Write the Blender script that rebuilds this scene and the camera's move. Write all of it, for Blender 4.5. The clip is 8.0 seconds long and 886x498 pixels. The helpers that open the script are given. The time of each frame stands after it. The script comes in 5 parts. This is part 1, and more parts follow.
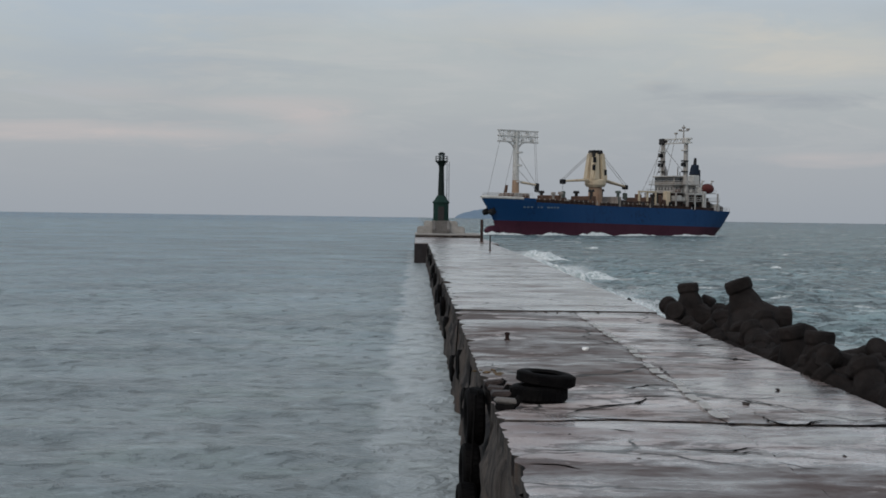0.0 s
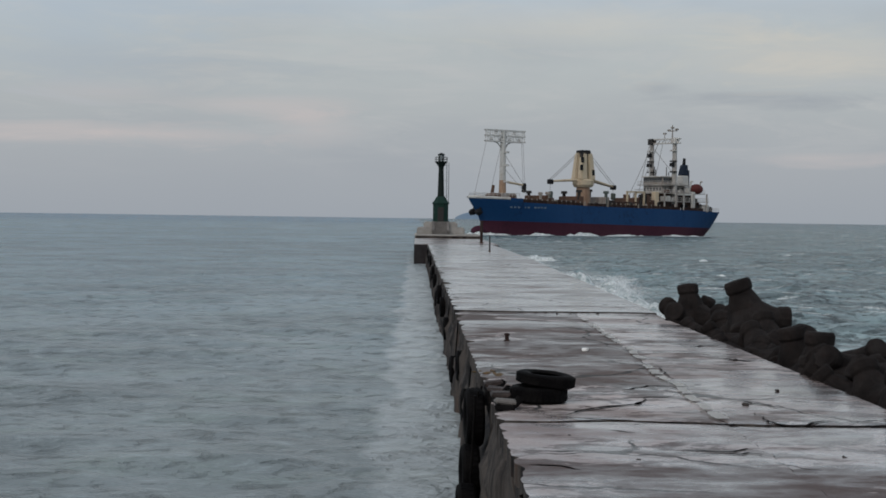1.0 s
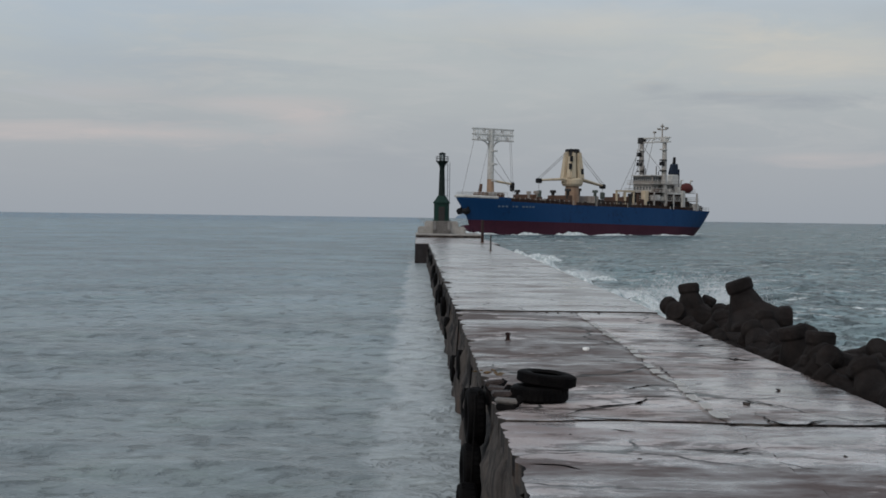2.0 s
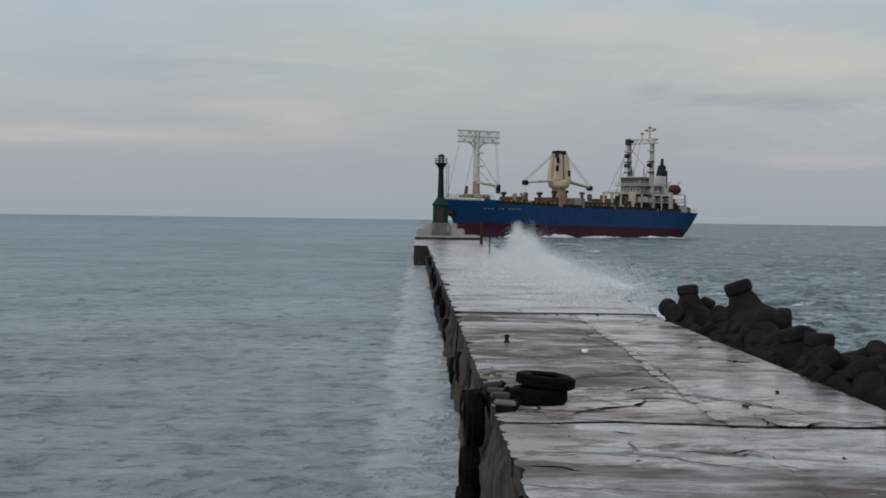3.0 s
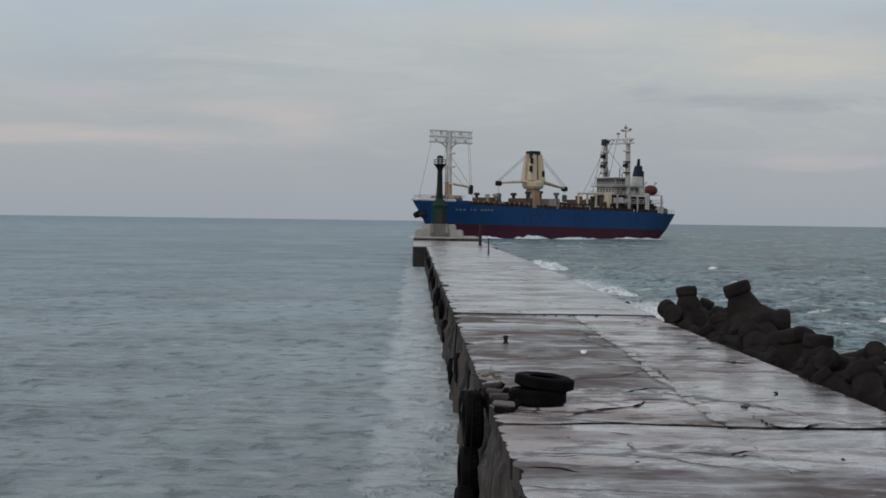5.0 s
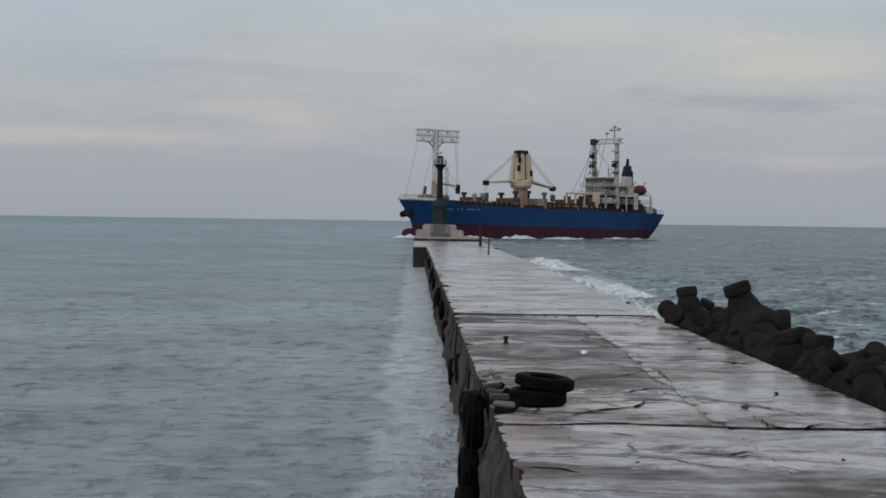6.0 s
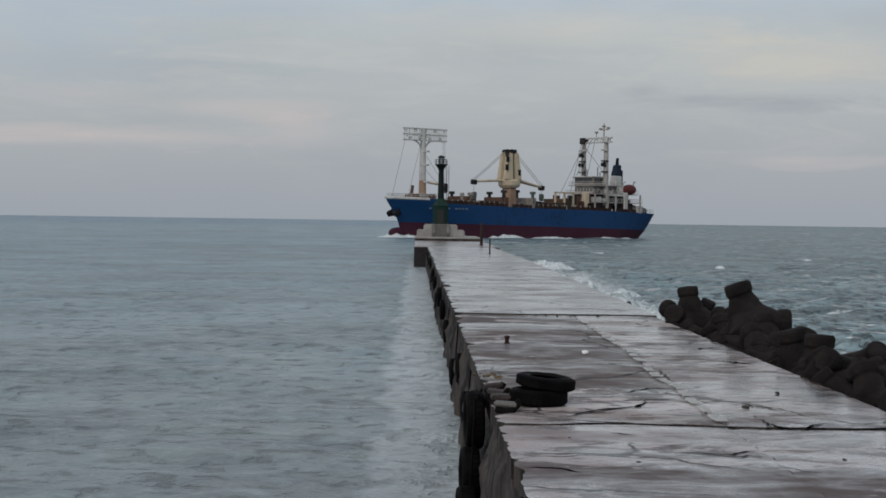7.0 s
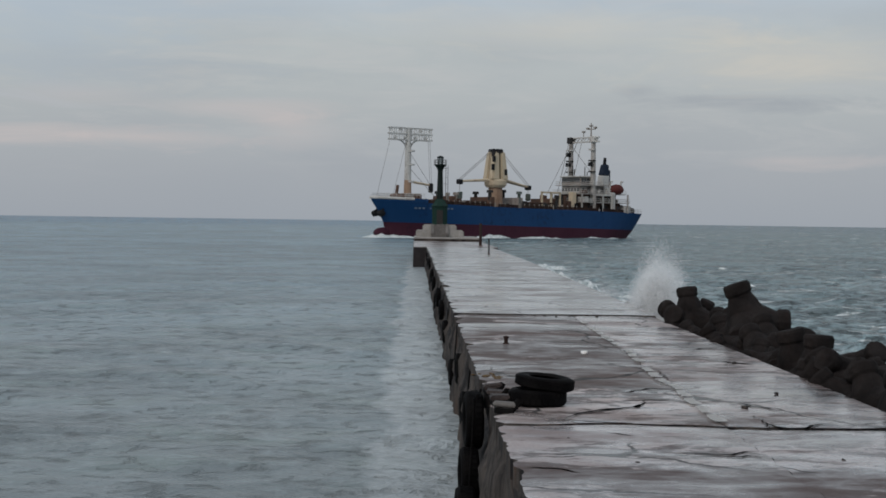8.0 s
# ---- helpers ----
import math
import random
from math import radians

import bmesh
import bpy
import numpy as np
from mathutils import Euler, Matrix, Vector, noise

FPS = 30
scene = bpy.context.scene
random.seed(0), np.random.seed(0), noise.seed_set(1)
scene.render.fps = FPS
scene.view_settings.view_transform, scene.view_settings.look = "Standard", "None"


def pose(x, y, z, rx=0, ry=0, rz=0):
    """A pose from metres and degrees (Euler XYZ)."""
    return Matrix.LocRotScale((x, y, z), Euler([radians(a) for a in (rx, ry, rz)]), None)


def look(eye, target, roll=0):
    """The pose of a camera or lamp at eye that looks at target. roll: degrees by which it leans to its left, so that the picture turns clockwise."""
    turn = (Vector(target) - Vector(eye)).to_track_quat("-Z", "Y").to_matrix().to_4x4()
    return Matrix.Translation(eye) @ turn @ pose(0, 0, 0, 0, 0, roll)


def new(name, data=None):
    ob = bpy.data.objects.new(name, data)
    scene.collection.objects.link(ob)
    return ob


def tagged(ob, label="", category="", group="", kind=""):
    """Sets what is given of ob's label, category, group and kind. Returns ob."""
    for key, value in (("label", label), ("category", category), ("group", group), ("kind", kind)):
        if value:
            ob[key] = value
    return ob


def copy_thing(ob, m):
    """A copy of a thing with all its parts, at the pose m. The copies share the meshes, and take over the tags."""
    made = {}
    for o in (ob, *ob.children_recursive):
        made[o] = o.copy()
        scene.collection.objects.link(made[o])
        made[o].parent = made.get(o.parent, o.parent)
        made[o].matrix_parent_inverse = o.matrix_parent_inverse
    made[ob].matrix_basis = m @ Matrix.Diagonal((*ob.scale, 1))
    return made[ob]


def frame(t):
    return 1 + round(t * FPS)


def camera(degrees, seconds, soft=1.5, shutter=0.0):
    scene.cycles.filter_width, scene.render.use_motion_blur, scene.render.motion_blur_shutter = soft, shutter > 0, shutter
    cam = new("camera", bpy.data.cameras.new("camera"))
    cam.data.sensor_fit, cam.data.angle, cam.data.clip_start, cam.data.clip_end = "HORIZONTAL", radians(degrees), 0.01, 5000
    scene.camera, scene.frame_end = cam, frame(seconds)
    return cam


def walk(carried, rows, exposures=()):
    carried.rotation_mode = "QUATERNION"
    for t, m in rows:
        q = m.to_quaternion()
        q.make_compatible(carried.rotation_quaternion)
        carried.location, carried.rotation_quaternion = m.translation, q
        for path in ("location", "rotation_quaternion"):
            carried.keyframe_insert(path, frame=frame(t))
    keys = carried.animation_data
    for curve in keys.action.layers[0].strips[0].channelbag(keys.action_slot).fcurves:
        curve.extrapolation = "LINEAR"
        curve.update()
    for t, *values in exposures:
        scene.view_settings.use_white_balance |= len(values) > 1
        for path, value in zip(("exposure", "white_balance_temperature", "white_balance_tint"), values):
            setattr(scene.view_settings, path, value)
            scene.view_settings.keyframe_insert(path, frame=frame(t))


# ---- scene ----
EYE = (0.0, 0.0, 4.75)


def aim(pan, tilt, roll=0.808):
    """A pose at the eye, turned to the right of the pier's direction by pan and up by tilt, in degrees."""
    p, q = radians(pan), radians(tilt)
    way = Vector((math.sin(p) * math.cos(q), math.cos(p) * math.cos(q), math.sin(q)))
    return look(EYE, Vector(EYE) + way * 100, roll)


cam = camera(32.38, 8.0, soft=1.7)
walk(cam, [
    (0.0, aim(1.014, -1.229)), (0.5, aim(1.027, -1.197)), (1.0, aim(1.025, -1.197)), (1.5, aim(0.976, -1.253)),
    (2.2, aim(1.000, -1.200)), (3.0, aim(1.027, -1.148)), (3.5, aim(0.998, -1.172)), (4.0, aim(0.992, -1.197)),
    (4.5, aim(1.057, -1.131)), (5.2, aim(1.070, -1.105)), (6.0, aim(1.060, -1.094)), (6.5, aim(1.090, -1.067)),
    (7.0, aim(1.022, -1.102)), (7.5, aim(1.033, -1.099)), (8.0, aim(1.057, -1.090))])

# ---- light: a bright overcast sky, low soft sun behind the cloud ----
SUN_UP, SUN_TURN = radians(38), radians(215)
world = bpy.data.worlds.new("overcast_sky")
scene.world = world
world.use_nodes = True
wn, wl = world.node_tree.nodes, world.node_tree.links
sky = wn.new("ShaderNodeTexSky")
sky.sky_type, sky.sun_disc = "NISHITA", False
sky.sun_elevation, sky.sun_rotation = SUN_UP, SUN_TURN
sky.air_density, sky.dust_density, sky.ozone_density = 1.0, 4.0, 1.5
grey = wn.new("ShaderNodeMix")
grey.data_type = "RGBA"
grey.inputs[0].default_value = 0.80
grey.inputs[7].default_value = (4.3, 4.75, 5.1, 1)
wl.new(sky.outputs[0], grey.inputs[6])
wl.new(grey.outputs[2], wn["Background"].inputs[0])
wn["Background"].inputs[1].default_value = 0.124
sun = new("sun", bpy.data.lights.new("sun", "SUN"))
sun.data.energy, sun.data.angle, sun.data.color = 0.6, radians(25), (1.0, 0.96, 0.9)
sun.rotation_euler = (radians(90) - SUN_UP, 0, radians(180) - SUN_TURN)
scene.view_settings.exposure = 0.0


# ---- materials ----
class Tree:
    """A short way to write a node material."""

    def __init__(self, name):
        self.mat = bpy.data.materials.new(name)
        self.mat.use_nodes = True
        self.n, self.l = self.mat.node_tree.nodes, self.mat.node_tree.links
        self.bsdf = self.n["Principled BSDF"]
        self.co = self.n.new("ShaderNodeTexCoord").outputs["Object"]

    def put(self, value, socket):
        if hasattr(value, "is_output"):
            self.l.new(value, socket)
        else:
            socket.default_value = (*value, 1) if isinstance(value, tuple) and len(value) == 3 and socket.type == "RGBA" else value

    def scaled(self, scale, co=None):
        m = self.n.new("ShaderNodeMapping")
        m.inputs["Scale"].default_value = scale
        self.l.new(co or self.co, m.inputs[0])
        return m.outputs[0]

    def noise(self, scale, detail=5.0, rough=0.6, co=None, twist=0.0):
        t = self.n.new("ShaderNodeTexNoise")
        t.inputs["Scale"].default_value, t.inputs["Detail"].default_value = scale, detail
        t.inputs["Roughness"].default_value, t.inputs["Distortion"].default_value = rough, twist
        self.l.new(co or self.co, t.inputs[0])
        return t.outputs[0]

    def ramp(self, value, *stops):
        r = self.n.new("ShaderNodeValToRGB")
        while len(r.color_ramp.elements) < len(stops):
            r.color_ramp.elements.new(0.5)
        for e, (at, c) in zip(r.color_ramp.elements, stops):
            e.position, e.color = at, ((c, c, c, 1) if isinstance(c, (int, float)) else (*c, 1))
        self.l.new(value, r.inputs[0])
        return r.outputs[0]

    def mix(self, f, a, b, how="MIX"):
        m = self.n.new("ShaderNodeMix")
        m.data_type, m.blend_type = "RGBA", how
        for v, s in ((f, m.inputs[0]), (a, m.inputs[6]), (b, m.inputs[7])):
            self.put(v, s)
        return m.outputs[2]

    def math(self, how, a, b=0.0, clamp=False):
        m = self.n.new("ShaderNodeMath")
        m.operation, m.use_clamp = how, clamp
        self.put(a, m.inputs[0]), self.put(b, m.inputs[1])
        return m.outputs[0]

    def bump(self, height, strength, distance=0.02, normal=None):
        b = self.n.new("ShaderNodeBump")
        b.inputs["Strength"].default_value, b.inputs["Distance"].default_value = strength, distance
        self.l.new(height, b.inputs["Height"])
        if normal:
            self.l.new(normal, b.inputs["Normal"])
        return b.outputs[0]

    def done(self, base=None, rough=None, metal=None, normal=None, spec=None):
        for v, name in ((base, "Base Color"), (rough, "Roughness"), (metal, "Metallic"), (normal, "Normal"), (spec, "Specular IOR Level")):
            if v is not None:
                self.put(v, self.bsdf.inputs[name])
        return self.mat


def painted(name, colour, wear=(0.12, 0.06, 0.035), amount=0.35, rough=0.5, scale=0.6, spec=0.25):
    """Weathered paint with streaks of rust or dirt."""
    t = Tree(name)
    streak = t.noise(scale, 8, 0.7, t.scaled((1, 1, 0.25)))
    fine = t.noise(scale * 9, 6, 0.6)
    c = t.mix(t.ramp(fine, (0.3, 0.0), (0.8, 0.35)), colour, tuple(v * 0.62 for v in colour))
    c = t.mix(t.ramp(t.mix(0.35, streak, fine), (0.62 - amount * 0.25, 0.0), (0.72, 1.0)), c, wear)
    return t.done(c, t.ramp(streak, (0.3, rough), (0.7, min(1, rough + 0.25))), normal=t.bump(fine, 0.2, 0.02), spec=spec)


def concrete(name, dark, light, scale=1.0, rough=0.85, bump=0.6, stain=(0.09, 0.06, 0.045), spec=0.4):
    t = Tree(name)
    big, mid, fine = t.noise(0.5 * scale, 6, 0.6), t.noise(2.3 * scale, 8, 0.7), t.noise(28 * scale, 6, 0.7)
    c = t.mix(t.ramp(big, (0.3, 0.0), (0.7, 1.0)), dark, light)
    c = t.mix(t.ramp(mid, (0.5, 0.0), (0.75, 0.7)), c, stain)
    c = t.mix(t.ramp(fine, (0.35, 0.0), (0.75, 0.4)), c, tuple(v * 0.5 for v in dark))
    return t.done(c, rough, normal=t.bump(fine, bump, 0.01, t.bump(mid, bump, 0.05)), spec=spec)


def tidal_wall():
    """Old sea wall: dark tide-stained concrete with vertical streaks, dark, pale and rust-brown."""
    t = Tree("tidal_wall_concrete")
    run = t.noise(2.0, 7, 0.70, t.scaled((1, 1, 0.16)), 0.3)
    thin = t.noise(5.5, 6, 0.7, t.scaled((1, 1, 0.12)), 0.4)
    fine = t.noise(24, 6, 0.7)
    c = t.mix(t.ramp(run, (0.43, 0.0), (0.56, 1.0)), (0.011, 0.009, 0.010), (0.096, 0.080, 0.071))
    c = t.mix(t.ramp(thin, (0.50, 0.0), (0.64, 0.85)), c, (0.018, 0.014, 0.013))
    c = t.mix(t.ramp(t.noise(2.1, 6, 0.6, t.scaled((1, 1, 0.3))), (0.58, 0.0), (0.70, 0.5)), c, (0.11, 0.055, 0.032))
    c = t.mix(t.ramp(fine, (0.35, 0.0), (0.75, 0.5)), c, (0.012, 0.010, 0.010))
    return t.done(c, 0.75, normal=t.bump(fine, 0.7, 0.01, t.bump(run, 0.9, 0.08)), spec=0.2)


def wet_deck(name, grime_from, damp_shift, pale, grime_colour, stained_to=0.0, beyond=1.0):
    """Old pier concrete under a film of rain and spray: puddles like mirrors, damp stains, bare gritty patches, fine cracks."""
    t = Tree(name)
    along = t.scaled((0.55, 1.0, 1.0))
    pool = t.noise(0.42, 7, 0.6, along, 0.6)
    mid, fine = t.noise(1.9, 9, 0.72, along, 0.4), t.noise(26, 6, 0.7)
    damp = t.math("ADD", t.mix(0.45, pool, mid), damp_shift)
    c = t.mix(t.ramp(t.noise(0.23, 6, 0.6), (0.35, 0.0), (0.65, 1.0)), tuple(v * 0.66 for v in pale), pale)
    drawn = t.scaled((0.5, 0.8, 1.0))
    grime = t.mix(0.38, t.noise(0.65, 8, 0.72, drawn, 0.8), t.noise(3.2, 9, 0.75, drawn, 0.5))
    if stained_to:      # old mud and weed cover the deck up to this y, or beyond it (-1)
        place = t.n.new("ShaderNodeSeparateXYZ")
        t.l.new(t.co, place.inputs[0])
        edge = t.math("ADD", place.outputs[1], t.math("MULTIPLY", t.math("SUBTRACT", t.noise(0.5, 6, 0.7, along), 0.5), 2.4))
        muddy = t.ramp(t.math("MULTIPLY", t.math("SUBTRACT", edge, stained_to), 0.5 * beyond), (0.0, 1.0), (0.35, 0.0))
        grime = t.math("ADD", grime, t.math("MULTIPLY", muddy, 0.08))
        damp = t.math("SUBTRACT", damp, t.math("MULTIPLY", muddy, 0.02))
    c = t.mix(t.ramp(grime, (grime_from, 0.0), (grime_from + 0.032, 0.95)), c, grime_colour)
    broad = t.noise(0.21, 7, 0.66, t.scaled((0.4, 1.0, 1.0)), 0.9)
    c = t.mix(t.ramp(broad, (0.53, 0.0), (0.59, 0.6)), c, tuple(v * 1.9 for v in grime_colour))
    c = t.mix(t.ramp(fine, (0.4, 0.0), (0.8, 0.5)), c, (0.06, 0.05, 0.046))
    warp = t.n.new("ShaderNodeVectorMath")
    warp.operation = "MULTIPLY_ADD"
    nt = t.n.new("ShaderNodeTexNoise")
    nt.inputs["Scale"].default_value, nt.inputs["Detail"].default_value = 0.9, 6
    t.l.new(t.co, nt.inputs[0]), t.l.new(nt.outputs[1], warp.inputs[0]), t.l.new(t.co, warp.inputs[2])
    warp.inputs[1].default_value = (1.4, 1.4, 0)
    vor = t.n.new("ShaderNodeTexVoronoi")
    vor.feature = "DISTANCE_TO_EDGE"
    vor.inputs["Scale"].default_value = 0.30
    t.l.new(warp.outputs[0], vor.inputs[0])
    gap = t.math("MULTIPLY", t.ramp(vor.outputs["Distance"], (0.006, 1.0), (0.015, 0.0)), t.ramp(t.noise(0.3, 3, 0.5), (0.46, 0.0), (0.54, 1.0)))
    c = t.mix(gap, c, (0.012, 0.010, 0.009))
    r = t.ramp(damp, (0.40, 0.80), (0.48, 0.50), (0.54, 0.24), (0.61, 0.13))
    r = t.mix(gap, r, (0.9, 0.9, 0.9))
    gritty = t.ramp(damp, (0.44, 1.0), (0.56, 0.05))
    h = t.math("MULTIPLY", t.mix(0.5, fine, mid), gritty)
    t.bsdf.inputs["Coat IOR"].default_value = 1.33
    t.put(t.ramp(damp, (0.44, 0.0), (0.56, 0.8)), t.bsdf.inputs["Coat Weight"])
    t.bsdf.inputs["Coat Roughness"].default_value = 0.20
    return t.done(c, r, normal=t.bump(t.math("SUBTRACT", h, gap), 0.6, 0.025))


def times(colour, k):
    return tuple(min(1.0, v * k) for v in colour)


def sea(name, body, ripple, side):
    """Turbid sea: green-grey body under a rippled mirror; side is 1 for the sheltered water, -1 for the open sea."""
    t = Tree(name)
    split = t.n.new("ShaderNodeSeparateXYZ")
    t.l.new(t.co, split.inputs[0])
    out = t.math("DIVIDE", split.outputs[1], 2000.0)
    FROTH = (0.72, 0.76, 0.77)
    lace = t.noise(1.7, 8, 0.72, None, 1.2)
    wide = t.noise(0.10, 5, 0.58, t.scaled((0.75, 1.0, 1)), 0.5)
    vast = t.noise(0.022, 5, 0.55, t.scaled((0.5, 1.0, 1)))
    c = t.mix(t.ramp(vast, (0.36, 0.0), (0.64, 1.0)), times(body, 0.86), times(body, 1.20))
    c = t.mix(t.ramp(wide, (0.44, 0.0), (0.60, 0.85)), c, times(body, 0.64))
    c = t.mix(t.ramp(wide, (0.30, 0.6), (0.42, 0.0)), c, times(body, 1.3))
    silt = t.noise(0.33, 5, 0.6, t.scaled((0.8, 1.0, 1)), 0.4)
    c = t.mix(t.ramp(silt, (0.50, 0.0), (0.66, 0.5)), c, (body[0] * 1.06, body[1] * 1.10, body[2] * 0.98))
    # paler and bluer farther out, then darker blue towards the horizon
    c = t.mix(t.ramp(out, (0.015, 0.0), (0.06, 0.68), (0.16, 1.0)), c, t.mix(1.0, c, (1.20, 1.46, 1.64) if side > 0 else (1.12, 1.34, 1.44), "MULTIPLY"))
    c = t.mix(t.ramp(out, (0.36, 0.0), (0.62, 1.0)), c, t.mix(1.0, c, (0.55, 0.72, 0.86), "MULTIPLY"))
    if side > 0:
        # dark and pale wavelet faces, their shading put into the water colour
        wavelet_shade = t.noise(1.9, 5, 0.66, t.scaled((0.62, 0.72, 1)), 0.4)
        dark, pale = t.ramp(wavelet_shade, (0.55, 0.0), (0.68, 0.60)), t.ramp(wavelet_shade, (0.32, 0.55), (0.45, 0.0))
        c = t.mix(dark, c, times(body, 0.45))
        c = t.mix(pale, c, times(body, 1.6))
        spume = t.noise(0.42, 6, 0.66, t.scaled((0.7, 1.2, 1)), 1.0)
        white = t.ramp(spume, (0.70, 0.0), (0.74, 0.55))
        c = t.mix(white, c, FROTH)
        # thin foam lying along the foot of the sheltered wall
        off = t.math("ADD", split.outputs[0], t.math("MULTIPLY", t.math("SUBTRACT", t.noise(0.20, 5, 0.65), 0.5), 2.6))
        near_wall = t.ramp(t.math("MULTIPLY", t.math("ADD", off, 6.0), 0.1), (0.505, 0.0), (0.54, 0.68))
        near_wall = t.math("MULTIPLY", near_wall, t.ramp(t.math("DIVIDE", split.outputs[1], 200.0), (0.80, 1.0), (1.0, 0.0)))
        near_wall = t.math("MULTIPLY", near_wall, t.ramp(t.math("DIVIDE", split.outputs[1], 200.0), (0.12, 0.50), (0.28, 1.0)))
        film = t.mix(0.6, t.noise(0.7, 6, 0.65), lace)
        c = t.mix(t.math("MULTIPLY", near_wall, t.ramp(film, (0.36, 0.5), (0.54, 1.0))), c, (0.54, 0.58, 0.60))
    else:
        # shaded and bright sides of the chop, put into the water colour
        wavelet_shade = t.noise(1.7, 5, 0.64, t.scaled((0.75, 0.80, 1)), 0.5)
        dark, pale = t.ramp(wavelet_shade, (0.52, 0.0), (0.63, 0.85)), t.ramp(wavelet_shade, (0.34, 0.75), (0.46, 0.0))
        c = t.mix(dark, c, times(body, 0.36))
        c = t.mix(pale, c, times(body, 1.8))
        # two broader scales of wave shading, also in the colour
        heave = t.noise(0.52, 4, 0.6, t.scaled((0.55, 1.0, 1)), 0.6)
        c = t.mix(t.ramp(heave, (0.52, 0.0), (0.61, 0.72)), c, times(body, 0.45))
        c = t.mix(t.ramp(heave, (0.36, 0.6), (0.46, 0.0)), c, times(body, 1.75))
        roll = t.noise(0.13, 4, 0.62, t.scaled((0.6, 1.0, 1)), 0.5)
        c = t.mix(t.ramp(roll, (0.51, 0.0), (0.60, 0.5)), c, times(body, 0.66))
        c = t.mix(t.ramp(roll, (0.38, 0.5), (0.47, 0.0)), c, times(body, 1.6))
        # short broken whitecaps, in gusts
        cap = t.noise(0.26, 4, 0.62, t.scaled((0.55, 1.0, 1)), 0.7)
        white = t.math("MULTIPLY", t.ramp(cap, (0.605, 0.0), (0.64, 1.0)), t.ramp(lace, (0.40, 0.0), (0.50, 1.0)))
        c = t.mix(white, c, FROTH)
        # churned foam where the waves break against the pier
        off = t.math("ADD", split.outputs[0], t.math("MULTIPLY", t.math("SUBTRACT", t.noise(0.11, 5, 0.65), 0.5), 24.0))
        churn = t.math("MULTIPLY", t.ramp(t.math("MULTIPLY", off, 0.04), (0.34, 1.0), (0.64, 0.0)), t.ramp(t.math("MULTIPLY", split.outputs[1], 0.004), (0.60, 1.0), (0.80, 0.0)))
        c = t.mix(t.math("MULTIPLY", churn, t.ramp(lace, (0.44, 0.0), (0.55, 1.0))), c, FROTH)
    far_up = t.ramp(t.math("DIVIDE", split.outputs[1], 600.0), (0.0, 0.12), (0.06, 0.20), (0.35, 1.0))
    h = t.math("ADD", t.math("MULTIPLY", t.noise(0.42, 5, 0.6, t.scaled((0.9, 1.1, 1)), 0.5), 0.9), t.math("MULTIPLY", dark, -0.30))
    h = t.math("MULTIPLY", t.math("ADD", h, t.math("MULTIPLY", t.noise(3.6, 4, 0.6), 0.12)), far_up)
    r = t.mix(white, (0.24, 0.24, 0.24), (0.8, 0.8, 0.8))
    t.bsdf.inputs["IOR"].default_value = 1.33
    return t.done(c, r, normal=t.bump(h, 1.0, ripple), spec=0.36)


def droplets():
    """Blown sea spray: bright, scattering drops."""
    t = Tree("sea_spray")
    tr = t.n.new("ShaderNodeBsdfTranslucent")
    df = t.n.new("ShaderNodeBsdfDiffuse")
    for s in (tr, df):
        s.inputs[0].default_value = (0.97, 0.975, 0.98, 1)
    mx = t.n.new("ShaderNodeMixShader")
    t.l.new(df.outputs[0], mx.inputs[1]), t.l.new(tr.outputs[0], mx.inputs[2])
    thin, clear = t.n.new("ShaderNodeMixShader"), t.n.new("ShaderNodeBsdfTransparent")
    thin.inputs[0].default_value = 0.34
    t.l.new(clear.outputs[0], thin.inputs[1]), t.l.new(mx.outputs[0], thin.inputs[2])
    t.l.new(thin.outputs[0], t.n["Material Output"].inputs[0])
    return t.mat


def rubber():
    t = Tree("old_rubber")
    n, f = t.noise(3, 6, 0.6), t.noise(40, 5, 0.6)
    return t.done(t.mix(t.ramp(n, (0.4, 0.0), (0.7, 1.0)), (0.0035, 0.0032, 0.0036), (0.0105, 0.0095, 0.0095)), t.ramp(n, (0.3, 0.55), (0.7, 0.9)), normal=t.bump(f, 0.3, 0.01), spec=0.04)


